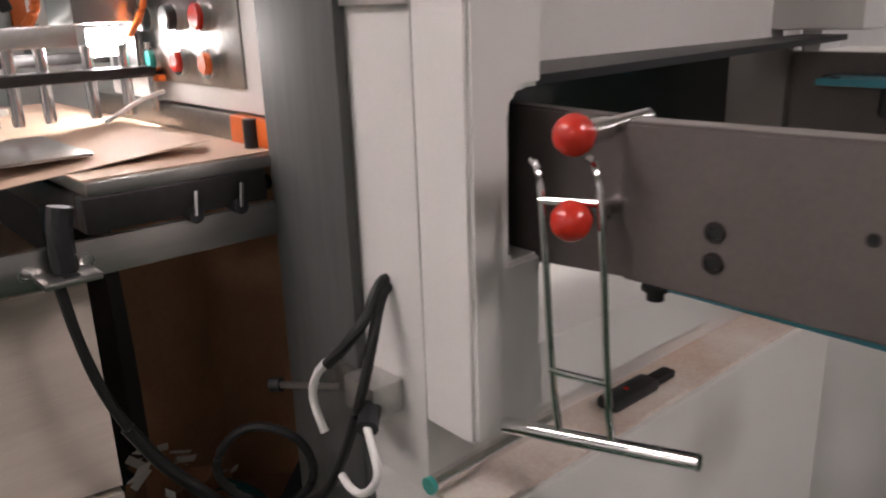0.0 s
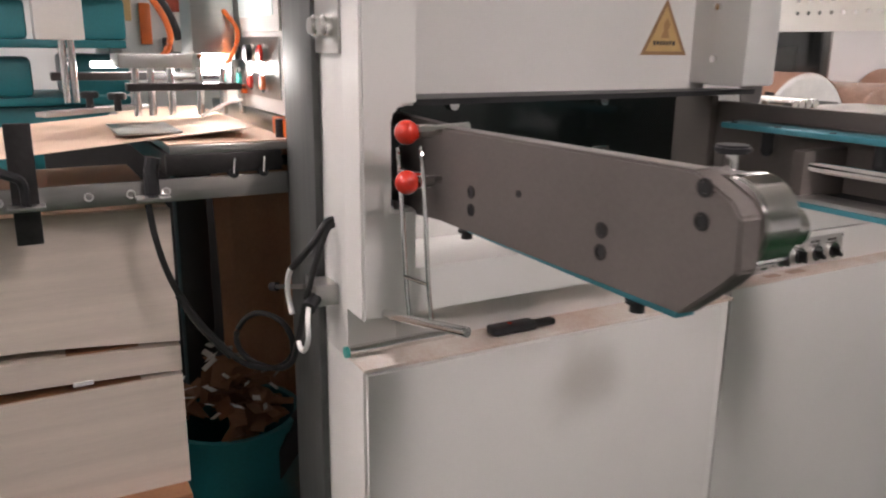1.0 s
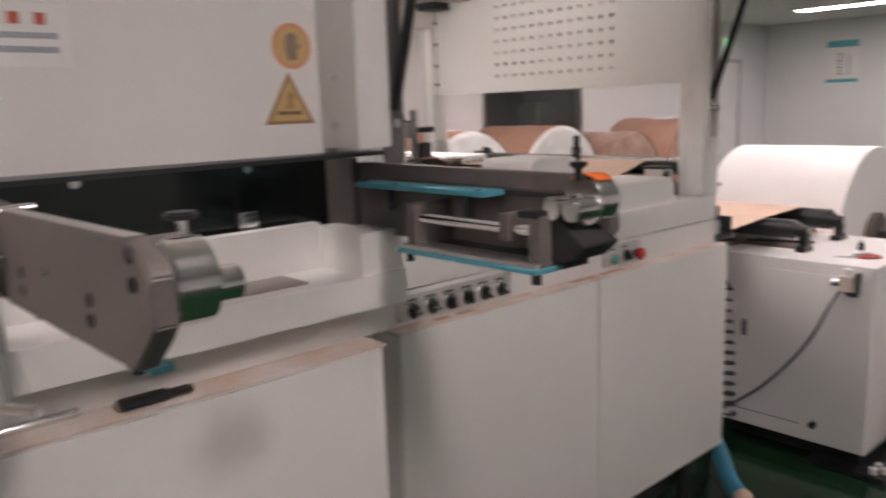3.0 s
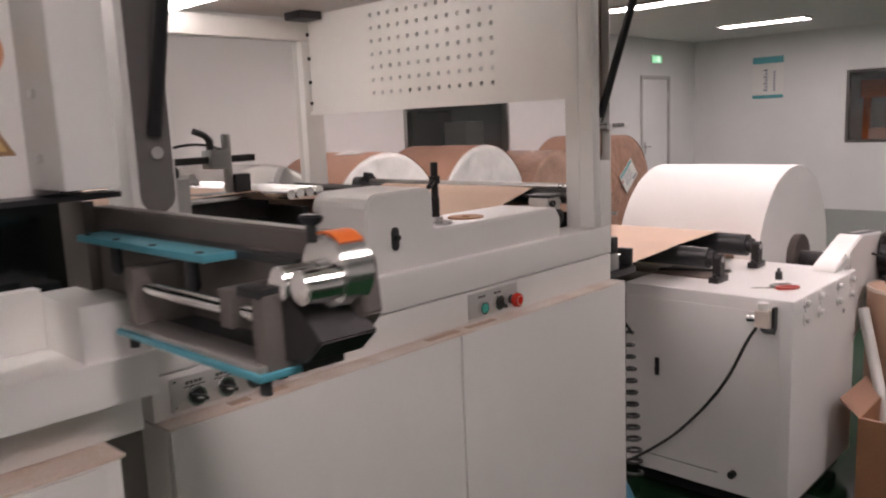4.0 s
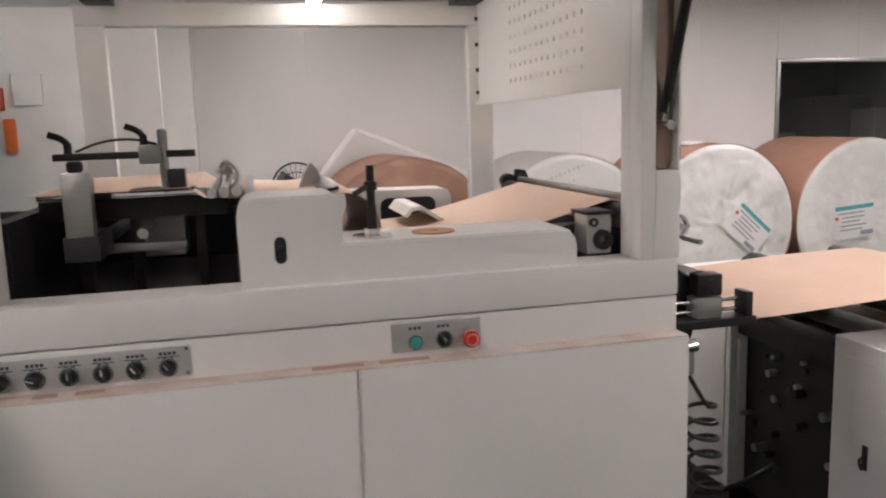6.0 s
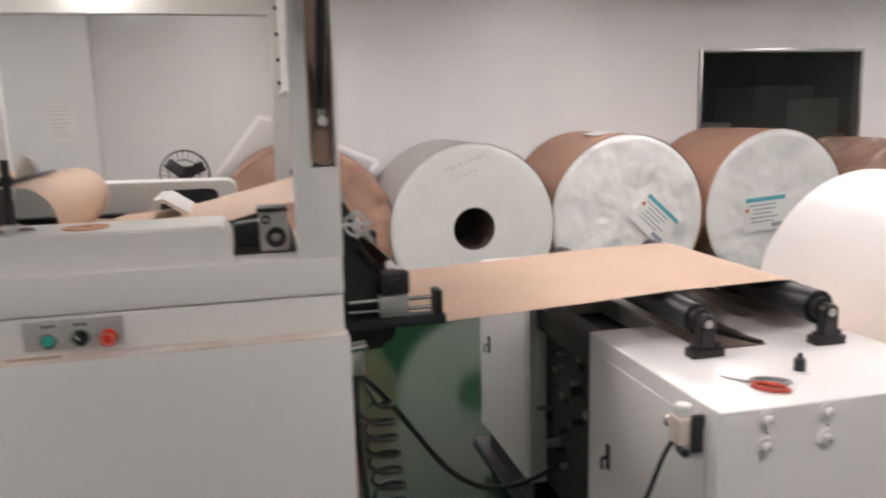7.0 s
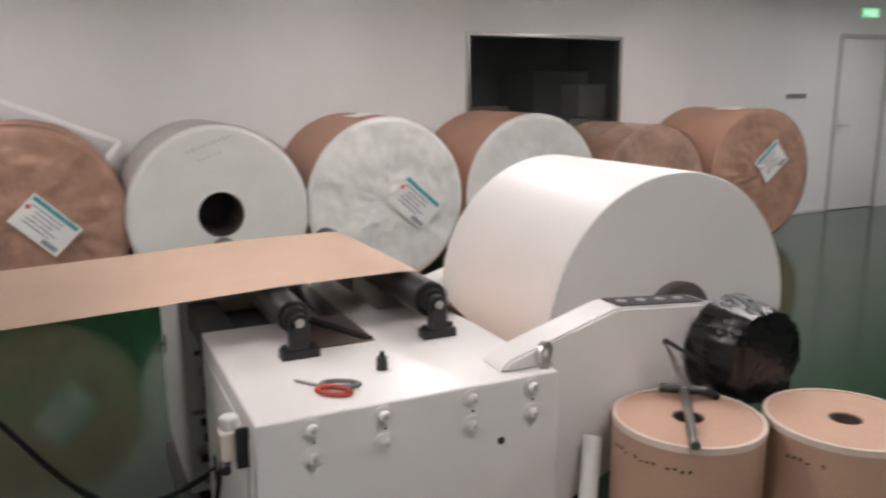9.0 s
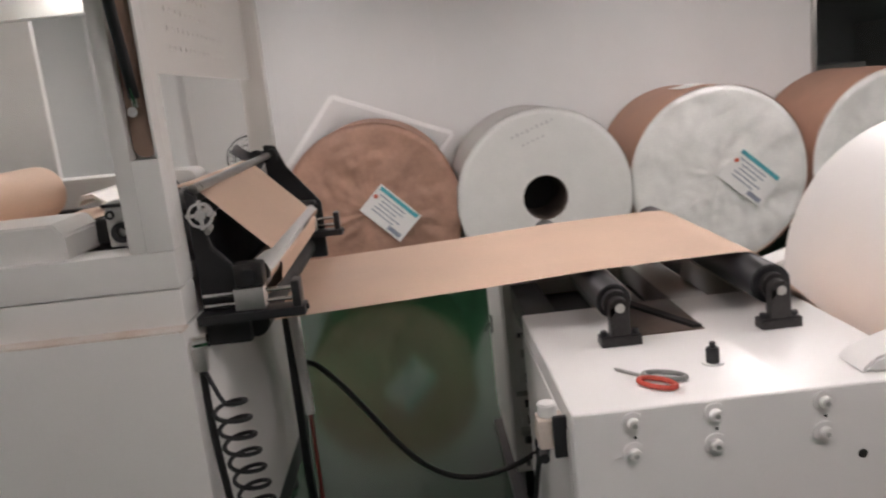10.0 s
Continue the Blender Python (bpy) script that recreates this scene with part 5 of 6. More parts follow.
bmesh.ops.recalc_face_normals(rb, faces=rb.faces)
part("winding", rb, mat("reel_white", (0.83, 0.81, 0.79), 0.42, vary=0.03, scale=3, grain=120, bump=0.03), R, "tightly wound white paper")
part("core_tube", ring(fresh(), (-0.30, 4.51, 0.715), (-0.262, 4.51, 0.715), 0.085, 0.05, 40), CORE, R, "dark core")
part("chuck", cyl(fresh(), (-0.30, 4.51, 0.728), (-0.235, 4.51, 0.728), 0.122, 0.127, n=40, bev=0.006), mat("chuck_grey", (0.12, 0.095, 0.085), 0.6), R, "grey expanding chuck")
part("spindle", cyl(fresh(), (-1.25, 4.51, 0.715), (0.09, 4.51, 0.715), 0.03, n=24), GREASE, U)
part("spindle_hub", cyl(fresh(), (-0.235, 4.51, 0.715), (0.125, 4.51, 0.715), 0.055, n=28), GREASE, U)
part("arm_end", prism(fresh(), arc(4.36, 0.76, 0.10, -100, 80, 14) + [(4.20, 0.90), (4.20, 0.66)], "x", 0.128, 0.205, 0.004), WHITE2, U)

# scissors and plug on the cabinet top
sci = thing("scissors", (0.13, 3.20, 0.85), "grey-bladed scissors with a red grip lying open on the cabinet", "scissors")
bl = fresh()
prism(bl, [(0.058, 3.130), (0.118, 3.168), (0.114, 3.178), (0.062, 3.138)], "z", 0.8505, 0.853), prism(bl, [(0.078, 3.128), (0.120, 3.164), (0.115, 3.174)], "z", 0.853, 0.8555)
part("blade", bl, STEEL, sci)


def loop_pts(cx, cy, rx, ry, turn, z):
    return [(cx + rx * math.cos(a) * math.cos(turn) - ry * math.sin(a) * math.sin(turn), cy + rx * math.cos(a) * math.sin(turn) + ry * math.sin(a) * math.cos(turn), z) for a in [i * math.pi / 7 for i in range(15)]]


part("red_grip", tube(fresh(), loop_pts(0.170, 3.186, 0.040, 0.020, 0.75, 0.857), 0.0055, 8, 1), mat("dull_red_grip", (0.42, 0.055, 0.035), 0.4), sci, "red plastic grip")
part("grey_grip", tube(fresh(), loop_pts(0.135, 3.212, 0.042, 0.018, 1.05, 0.856), 0.0052, 8, 1), mat("grip_grey", (0.22, 0.22, 0.21), 0.4), sci, "grey plastic grip")
pg = thing("valve_plug", (0.09, 3.328, 0.85), "small black valve plug on the cabinet top", "plug")
pk = fresh()
cyl(pk, (0.085, 3.328, 0.850), (0.085, 3.328, 0.884), 0.0135, n=16, bev=0.002), cyl(pk, (0.085, 3.328, 0.884), (0.085, 3.328, 0.896), 0.006, n=12)
part("plug_body", pk, BLACK, pg)
part("plug_base", cyl(fresh(), (0.085, 3.328, 0.850), (0.085, 3.328, 0.853), 0.022, n=18), WHITE2, pg)
ca = thing("carton_open", (0.57, 3.56, 0), "open brown cardboard box beside the unwinder", "carton")
wl = fresh()
for b in ((0.37, 0.376, 3.385, 3.73), (0.764, 0.77, 3.385, 3.73), (0.376, 0.764, 3.385, 3.391), (0.376, 0.764, 3.724, 3.73)):
    box(wl, *b, 0.0, 0.34)
box(wl, 0.37, 0.77, 3.385, 3.73, 0.0, 0.006)
part("box_wall", wl, KRAFTDK, ca)
part("flap", prism(fresh(), [(0.37, 0.34), (0.366, 0.344), (0.30, 0.40), (0.304, 0.403)], "y", 3.39, 3.725), KRAFTWRAP, ca)
part("flap", prism(fresh(), [(3.385, 0.34), (3.391, 0.343), (3.43, 0.26), (3.425, 0.257)], "x", 0.38, 0.76), KRAFTWRAP, ca)
solo("white_tube", cyl(fresh(), (0.262, 3.79, 0.67), (0.47, 3.60, 0.02), 0.022, n=24, bev=0.002), PLASTW, "white plastic tube leaning out of the open box", "tube")

# upright narrow rolls and the hammer
for k, (x, y, r, h) in enumerate(((0.405, 3.948, 0.168, 0.745), (0.567, 4.262, 0.173, 0.745))):
    nr = thing("narrow_roll", (x, y, 0), "upright narrow kraft paper roll " + ("under a hammer" if k == 0 else "with a bare top"), "paper roll", "upright narrow rolls")
    part("winding", ring(fresh(), (x, y, 0), (x, y, h), r, 0.036, 72), COREROLL, nr)
    # Darker layer: the shade on the roll's side is put into its colour
    part("outer_wrap", ring(fresh(), (x, y, 0.002), (x, y, h - 0.012), r + 0.0006, r - 0.003, 72), mat("side_shade_brown", (0.47, 0.30, 0.21), 0.68, vary=0.12, scale=4, grain=150, bump=0.12), nr)
    part("core_tube", ring(fresh(), (x, y, 0.01), (x, y, h - 0.003), 0.0362, 0.031, 32), CORE, nr)
    part("torn_edge", ring(fresh(), (x, y, h - 0.012), (x, y, h + 0.003), r + 0.0015, r - 0.008, 72), mat("pale_edge", (0.66, 0.55, 0.47), 0.8), nr)
    tb_ = fresh()
    for i in range(14):
        if (i * 7) % 5 == 3:
            continue
        a = radians(-108 + 5.2 * i) + (0.3 if k else 0)
        m = Matrix.Translation((x + (r + 0.0008) * math.cos(a), y + (r + 0.0008) * math.sin(a), h - 0.055 + 0.002 * (i % 3))) @ Matrix.Rotation(a, 4, "Z")
        tbox(tb_, m @ Matrix.Rotation(0.5 * math.sin(i * 2.3), 4, "X"), 0.0008, 0.009, 0.0035)
        tbox(tb_, m @ Matrix.Rotation(1.2 + 0.5 * math.sin(i * 1.7), 4, "X"), 0.0008, 0.010, 0.0028)
        if k and i > 4:
            break
    part("pencil_stroke", tb_, INK, nr, kind="stuff")
hm_ = thing("hammer", (0.41, 3.94, 0.748), "claw hammer with a steel handle lying across the roll", "hammer")
part("hammer_head", cyl(fresh(), (0.281, 3.968, 0.768), (0.335, 4.040, 0.768), 0.011, n=18, bev=0.003), GREASE, hm_)
part("claw", tube(fresh(), [(0.335, 4.040, 0.768), (0.352, 4.062, 0.766), (0.362, 4.080, 0.754)], 0.010, 8, 2), GREASE, hm_)
part("handle", cyl(fresh(), (0.305, 4.022, 0.767), (0.552, 3.832, 0.760), 0.0105, n=16, bev=0.002), STEEL, hm_, "bare steel handle")


# ---- rolls along the wall ----
def wall_roll(y, r, x0, x1, body, face, label, crumple, hole=False, lab=None, seed=0, tape=False, tilt=0.0):
    t = thing("paper_roll", ((x0 + x1) / 2, y, 0), label, "paper roll", "rolls along the wall")
    b = fresh()
    n, cx = 96, 14
    ring_l = []
    for k in range(cx + 1):
        x = x0 + (x1 - x0) * k / cx
        row = []
        for i in range(n):
            a = 2 * math.pi * i / n
            rr = r - 0.006 + (0.004 * noise.noise((x * 5 + seed, 3 * math.cos(a), 3 * math.sin(a))) if crumple else 0)
            row.append(b.verts.new((x, y + rr * math.cos(a), r + rr * math.sin(a))))
        ring_l.append(row)
    for la, lb in zip(ring_l, ring_l[1:]):
        for i in range(n):
            b.faces.new((la[i], la[(i + 1) % n], lb[(i + 1) % n], lb[i]))
    b.faces.new(ring_l[0])
    bmesh.ops.recalc_face_normals(b, faces=b.faces)
    part("wrap" if crumple else "winding", b, body, t, angle=60)
    f = fresh()
    loops = []
    rings = 26
    for k in range(rings + 1):
        rr = r * (1 - k / rings) * (0.992 if k == 0 else 0.992)
        if hole:
            rr = max(rr, 0.158)
        row = []
        for i in range(n):
            a = 2 * math.pi * i / n
            yy, zz = y + rr * math.cos(a), r + rr * math.sin(a)
            dx = 0.0
            if crumple:
                dx = crumple * (noise.noise((yy * 5 + seed, zz * 5, 1.3)) * 0.6 + abs(noise.noise((a * 5 + seed, rr * 3, 7.0))) * 0.9 * (rr / r) + 0.35 * noise.noise((yy * 16, zz * 16, seed)) - 0.5 * abs(noise.noise((yy * 9 + 4 * zz, zz * 11 - 3 * yy, seed + 4.0))))
            if k == 0:
                dx = -0.02
            row.append(f.verts.new((x1 + 0.004 + dx, yy, zz)))
        loops.append(row)
        if hole and rr == 0.158:
            break
    for la, lb in zip(loops, loops[1:]):
        for i in range(n):
            f.faces.new((la[i], la[(i + 1) % n], lb[(i + 1) % n], lb[i]))
    bmesh.ops.recalc_face_normals(f, faces=f.faces)
    bmesh.ops.remove_doubles(f, verts=f.verts, dist=0.0004)
    part("end_face", f, face, t, angle=70)
    if hole:
        part("core_tube", ring(fresh(), (x1 - 0.5, y, r), (x1 + 0.004, y, r), 0.1585, 0.152, 44), CORE, t, "dark cardboard core")
        part("core_dark", cyl(fresh(), (x1 - 0.52, y, r), (x1 - 0.49, y, r), 0.152, n=32), DARK, t)
        wr = fresh()
        for i in range(9):
            tbox(wr, Matrix.Translation((x1 + 0.0055, y - 0.20 + 0.035 * i, r * 2 - 0.19 + 0.012 * i)) @ Matrix.Rotation(radians(25), 4, "X"), 0.001, 0.022, 0.028 if i % 2 else 0.016)
        for i in range(5):
            tbox(wr, Matrix.Translation((x1 + 0.0055, y - 0.13 + 0.035 * i, r * 2 - 0.25 + 0.012 * i)) @ Matrix.Rotation(radians(25), 4, "X"), 0.001, 0.02, 0.015)
        part("pencil_mark", wr, mat("pencil", (0.64, 0.62, 0.60), 0.8), t, kind="stuff")
    if lab:
        cy, cz, w, h, turn = lab
        m = Matrix.Translation((x1 + 0.028, cy, cz)) @ Matrix.Rotation(radians(turn), 4, "X")
        lb_ = part("label", tbox(fresh(), m, 0.003, w, h), PAPER, t, "printed white label")
        part("label_band", tbox(fresh(), m @ Matrix.Translation((0.0022, 0, h * 0.40)), 0.0014, w * 0.9, h * 0.12), INKTEAL, lb_)
        pr = fresh()
        for i in range(5):
            tbox(pr, m @ Matrix.Translation((0.0022, -w * 0.08 + 0.02 * (i % 2), h * (0.24 - 0.12 * i))), 0.0014, w * (0.62 - 0.1 * (i % 3)), h * 0.035)
        tbox(pr, m @ Matrix.Translation((0.0022, w * 0.28, -h * 0.37)), 0.0014, w * 0.30, h * 0.13)
        part("print", pr, INKFADE, lb_, kind="stuff")
        part("stamp", cyl(fresh(), m @ Vector((0.0015, -w * 0.42, h * 0.12)), m @ Vector((0.003, -w * 0.42, h * 0.12)), 0.016, n=14), INKRED, lb_)
    if tape:
        m = Matrix.Translation(((x0 + x1) / 2 + 0.12, y + r * math.cos(radians(98)), r + (r - 0.001) * math.sin(radians(98)))) @ Matrix.Rotation(radians(8), 4, "X")
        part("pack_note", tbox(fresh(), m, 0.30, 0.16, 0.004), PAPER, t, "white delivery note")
    return t


FA = mat("kraft_crumpled", (0.42, 0.245, 0.175), 0.5, vary=0.25, scale=5, grain=30, bump=0.5)
wall_roll(2.43, 0.640, -4.80, -3.85, KRAFTWRAP, FA, "large paper roll in crumpled brown kraft with white label", 0.030, lab=(2.55, 0.64, 0.36, 0.24, -45), seed=1)
wall_roll(3.645, 0.630, -4.80, -3.83, mat("grey_winding", (0.50, 0.485, 0.46), 0.6, vary=0.08), mat("cut_paper_face", (0.76, 0.745, 0.71), 0.7, vary=0.06, scale=5), "large unwrapped white paper roll with an open dark core", 0, hole=True, seed=2)
wall_roll(4.89, 0.645, -4.80, -3.84, KRAFTWRAP, WRAPW, "large brown-wrapped paper roll with a white crinkled end and label", 0.020, lab=(5.10, 0.62, 0.38, 0.26, -42), seed=3, tape=True)
wall_roll(6.20, 0.645, -4.80, -3.84, KRAFTWRAP, WRAPW, "large brown-wrapped paper roll with a pale crinkled end and label", 0.020, lab=(6.08, 0.62, 0.40, 0.28, 4), seed=4)
wall_roll(7.50, 0.585, -4.80, -3.86, FILM, FILM, "smaller brown paper roll wrapped in clear plastic film", 0.022, seed=5)
wall_roll(8.78, 0.645, -4.80, -3.84, KRAFTWRAP, FA, "large paper roll in creased brown kraft with pale label", 0.028, lab=(8.88, 0.78, 0.34, 0.27, 40), seed=6, tape=True)
FRAMEW = mat("frame_white", (0.88, 0.88, 0.87), 0.3, vary=0.04)
lf = thing("leaning_frame", (-4.66, 2.4, 0), "thin white aluminium frame leaning against the wall behind the rolls", "frame")
d1 = Vector((-4.60, 2.17, 1.475))
for e in ((-4.55, 1.30, 0.42), (-4.60, 3.07, 1.10)):
    d = Vector(e) - d1
    m = Matrix.Translation((d1 + Vector(e)) / 2) @ d.to_track_quat("Z", "X").to_matrix().to_4x4()
    part("frame_bar", tbox(fresh(), m, 0.035, 0.040, d.length, 0.004), FRAMEW, lf)
e2 = Vector((-4.55, 1.30, 0.42)) + Vector((-4.60, 3.07, 1.10)) - d1
for e in ((-4.55, 1.30, 0.42), (-4.60, 3.07, 1.10)):
    d = Vector(e) - e2
    m = Matrix.Translation((e2 + Vector(e)) / 2) @ d.to_track_quat("Z", "X").to_matrix().to_4x4()
    part("frame_bar", tbox(fresh(), m, 0.035, 0.040, d.length, 0.004), FRAMEW, lf)
part("frame_foot", box(fresh(), -4.57, -4.53, 2.12, 2.28, 0.0, 0.06), PLASTW, lf)
fn = thing("pedestal_fan", (-3.75, 1.66, 0), "black pedestal fan standing by the wall", "fan")
part("stand", cyl(fresh(), (-3.78, 1.66, 0.03), (-3.78, 1.66, 1.05), 0.016, n=16), BLACK, fn)
part("base", cyl(fresh(), (-3.78, 1.66, 0.0), (-3.78, 1.66, 0.03), 0.20, 0.17, n=32), BLACK, fn)
part("motor", cyl(fresh(), (-3.86, 1.66, 1.12), (-3.74, 1.66, 1.12), 0.05, n=20, bev=0.01), BLACK, fn)
for k in range(3):
    part("cage_ring", ring(fresh(), (-3.70 - 0.03 * k, 1.66, 1.12), (-3.694 - 0.03 * k, 1.66, 1.12), (0.10, 0.155, 0.16)[k], (0.094, 0.149, 0.154)[k], 36), BLACK, fn)
sk = fresh()
for k in range(24):
    a = 2 * math.pi * k / 24
    cyl(sk, (-3.695, 1.66 + 0.02 * math.cos(a), 1.12 + 0.02 * math.sin(a)), (-3.70, 1.66 + 0.155 * math.cos(a), 1.12 + 0.155 * math.sin(a)), 0.002, n=5)
part("cage_wire", sk, BLACK, fn, kind="stuff")
for k in range(3):
    a = 2 * math.pi * k / 3 + 0.4
    m = Matrix.Translation((-3.735, 1.66 + 0.075 * math.cos(a), 1.12 + 0.075 * math.sin(a))) @ Matrix.Rotation(a, 4, "X") @ Matrix.Rotation(radians(25), 4, "Y")
    part("blade", tbox(fresh(), m, 0.006, 0.12, 0.075, 0.002), GREASE, fn)


# ---- delivery end ----
D = thing("delivery_table", (-0.68, -0.03, 1.2), "steel delivery table with a dark front edge fixed to the tower", "table")
part("table_top", box(fresh(), -1.28, -0.362, -0.128, 0.098, 1.300, 1.3145, 0.002), STEEL, D)
part("table_edge", box(fresh(), -0.385, -0.358, -0.135, 0.074, 1.262, 1.300, 0.003), GREASE, D)
part("table_edge", box(fresh(), -1.28, -0.385, -0.135, -0.118, 1.262, 1.300, 0.003), GREASE, D)
part("slide_shaft", cyl(fresh(), (-0.40, -0.12, 1.274), (-0.40, 0.098, 1.274), 0.010, n=16), GREASE, D)
for y in (-0.02, 0.035):
    k = part("shaft_knob", cyl(fresh(), (-0.372, y, 1.262), (-0.350, y, 1.262), 0.009, n=14), BLACK, D)
    part("knob_pin", cyl(fresh(), (-0.352, y, 1.262), (-0.352, y + 0.003, 1.290), 0.003, n=10), CHROME, k)
bp_ = part("table_sheet", box(fresh(), -1.26, -0.372, -0.129, 0.098, 1.3150, 1.3170), KRAFT, D, "kraft paper lying over the table")
RL = thing("delivery_rail", (-0.37, -0.45, 1.217), "drilled steel stop rail in front of the paper stack", "rail")
part("rail_bar", box(fresh(), -0.372, -0.360, -1.15, 0.088, 1.217, 1.257, 0.002), STEEL, RL)
for y in (-0.60, -0.50, -0.40, -0.265, -0.198, -0.139):
    part("hole_bush", ring(fresh(), (-0.360, y, 1.236), (-0.3585, y, 1.236), 0.008, 0.005, 18), CHROME, RL)
for y in (-0.360, -0.165):
    c = part("stop_clamp", box(fresh(), -0.358, -0.318, y - 0.028, y + 0.028, 1.226, 1.233, 0.002), STEEL, RL, "slotted clamp with black lever")
    part("clamp_slot", box(fresh(), -0.352, -0.324, y - 0.008, y + 0.008, 1.2331, 1.2345), BLACK, c)
    if y < -0.2:
        part("stop_strip", box(fresh(), -0.352, -0.346, y - 0.02, y + 0.02, 1.165, 1.365, 0.003), GREASE, c)
        part("clamp_lever", tube(fresh(), [(-0.335, y, 1.235), (-0.332, y, 1.275), (-0.325, y - 0.02, 1.285), (-0.32, y - 0.05, 1.30)], 0.008, 8, 2), BLACK, c)
    else:
        part("clamp_lever", tube(fresh(), [(-0.345, y, 1.235), (-0.345, y, 1.270), (-0.345, y + 0.006, 1.300)], 0.013, 10, 2), BLACK, c)

ST = thing("paper_stack", (-0.68, -0.5, 0.66), "tall stack of cut kraft sheets with gaps between its bundles", "paper stack")


def bundle(z0, z1, bow0, bow1):
    n = 14
    lo = [(-0.98 + 0.856 * i / n, z0 + bow0 * math.sin(math.pi * i / n)) for i in range(n + 1)]
    hi = [(-0.98 + 0.856 * i / n, z1 + bow1 * math.sin(math.pi * i / n) - 0.006 * (i / n) ** 6) for i in range(n + 1)]
    return prism(fresh(), lo + hi[::-1], "x", -1.0, -0.432)


for z0, z1, b0, b1 in ((0.62, 0.862, 0.0, -0.008), (0.865, 0.922, 0.014, 0.010), (0.926, 1.196, 0.028, 0.0)):
    part("ream", bundle(z0, z1, b0, b1), STACKM, ST)
for z in (0.855, 0.926):
    part("loose_sheet", box(fresh(), -0.93, -0.440, -0.75, -0.20, z, z + 0.0015), KRAFTDK, ST)
part("paper_tag", box(fresh(), -0.433, -0.430, -0.32, -0.285, 0.868, 0.876), PAPER, ST)
LT = thing("lift_table", (-0.68, -0.5, 0), "dark steel lifting table below the paper stack", "lift table")
part("lift_plate", box(fresh(), -1.0, -0.38, -1.1, -0.13, 0.58, 0.62, 0.003), KRAFTDK, LT)
for y in (-0.95, -0.30):
    part("lift_leg", box(fresh(), -0.95, -0.45, y - 0.03, y + 0.03, 0.0, 0.58), BLACK, LT)
# board hanging behind, bin with offcuts
rows = []
for k in range(13):
    z = 0.25 + 0.99 * k / 12
    rows.append([(-0.90 + 0.035 * math.sin(3.1 * i / 4 + 0.4) + 0.02 * noise.noise((i * 0.7, z * 2, 3.3)), 0.048 + 0.035 * i + 0.012 * math.sin(2.5 * z), z) for i in range(18)])
BOARD = solo("brown_sheet", sheet(fresh(), rows, 0.003), mat("hanging_board", (0.50, 0.28, 0.165), 0.6, vary=0.25, scale=5, grain=120, bump=0.15), "wavy brown board sheet hanging below the table", "board")
POST = solo("black_post", box(fresh(), -0.99, -0.93, -0.03, 0.045, 0.0, 1.26, 0.003), BLACK, "black square post below the delivery table", "post")
# Near-black sheet added to close off the space behind the board
solo("dark_guard_wall", box(fresh(), -1.36, -1.33, -0.30, 0.80, 0.0, 1.25, 0.003), DARK, "near-black upright sheet behind the hanging board", "guard")
BN = thing("waste_bin", (-0.72, 0.0, 0), "teal plastic waste bin full of paper offcuts", "bin")
bn = fresh()
ring(bn, (-0.74, 0.03, 0.02), (-0.74, 0.03, 0.60), 0.165, 0.158, 40)
cyl(bn, (-0.74, 0.03, 0.0), (-0.74, 0.03, 0.02), 0.165, n=40)
part("bin_body", bn, TEALDK, BN)
part("bin_rim", ring(fresh(), (-0.74, 0.03, 0.585), (-0.74, 0.03, 0.605), 0.174, 0.158, 40), TEALDK, BN)
rs = random.Random(11)
oc = fresh()
for k in range(70):
    a, rr = rs.uniform(0, 6.28), 0.13 * math.sqrt(rs.random())
    m = Matrix.Translation((-0.74 + rr * math.cos(a), 0.03 + rr * math.sin(a), 0.55 + 0.17 * (1 - rr / 0.14) + rs.uniform(0, 0.05))) @ Euler((rs.uniform(-0.7, 0.7), rs.uniform(-0.7, 0.7), rs.uniform(0, 6))).to_matrix().to_4x4()
    tbox(oc, m, rs.uniform(0.03, 0.11), rs.uniform(0.015, 0.05), 0.0012)
OFFCUTS = solo("paper_offcuts", oc, mat("offcut_brown", (0.34, 0.17, 0.09), 0.7, vary=0.4), "heap of torn brown paper offcuts in the bin", "offcuts", kind="stuff")
wo = fresh()
for k in range(26):
    a, rr = rs.uniform(0, 6.28), 0.13 * math.sqrt(rs.random())
    m = Matrix.Translation((-0.73 + rr * math.cos(a), 0.02 + rr * math.sin(a), 0.63 + 0.14 * (1 - rr / 0.14) + rs.uniform(0, 0.05))) @ Euler((rs.uniform(-0.7, 0.7), rs.uniform(-0.7, 0.7), rs.uniform(0, 6))).to_matrix().to_4x4()
    tbox(wo, m, rs.uniform(0.01, 0.05), rs.uniform(0.006, 0.02), 0.0012)
SCRAPS = solo("white_offcuts", wo, PAPER, "small white paper scraps in the bin", "offcuts", kind="stuff")
BRACE = solo("black_brace", tbox(fresh(), Matrix.Translation((-0.62, 0.12, 0.52)) @ Matrix.Rotation(radians(-38), 4, "X"), 0.05, 0.05, 0.75, 0.003), BLACK, "black diagonal brace under the table", "brace")
LOWBOX = solo("carton_low", box(fresh(), -1.0, -0.58, 0.22, 0.6, 0.0, 0.52, 0.004), KRAFTWRAP, "brown cardboard carton on the floor under the table", "carton")

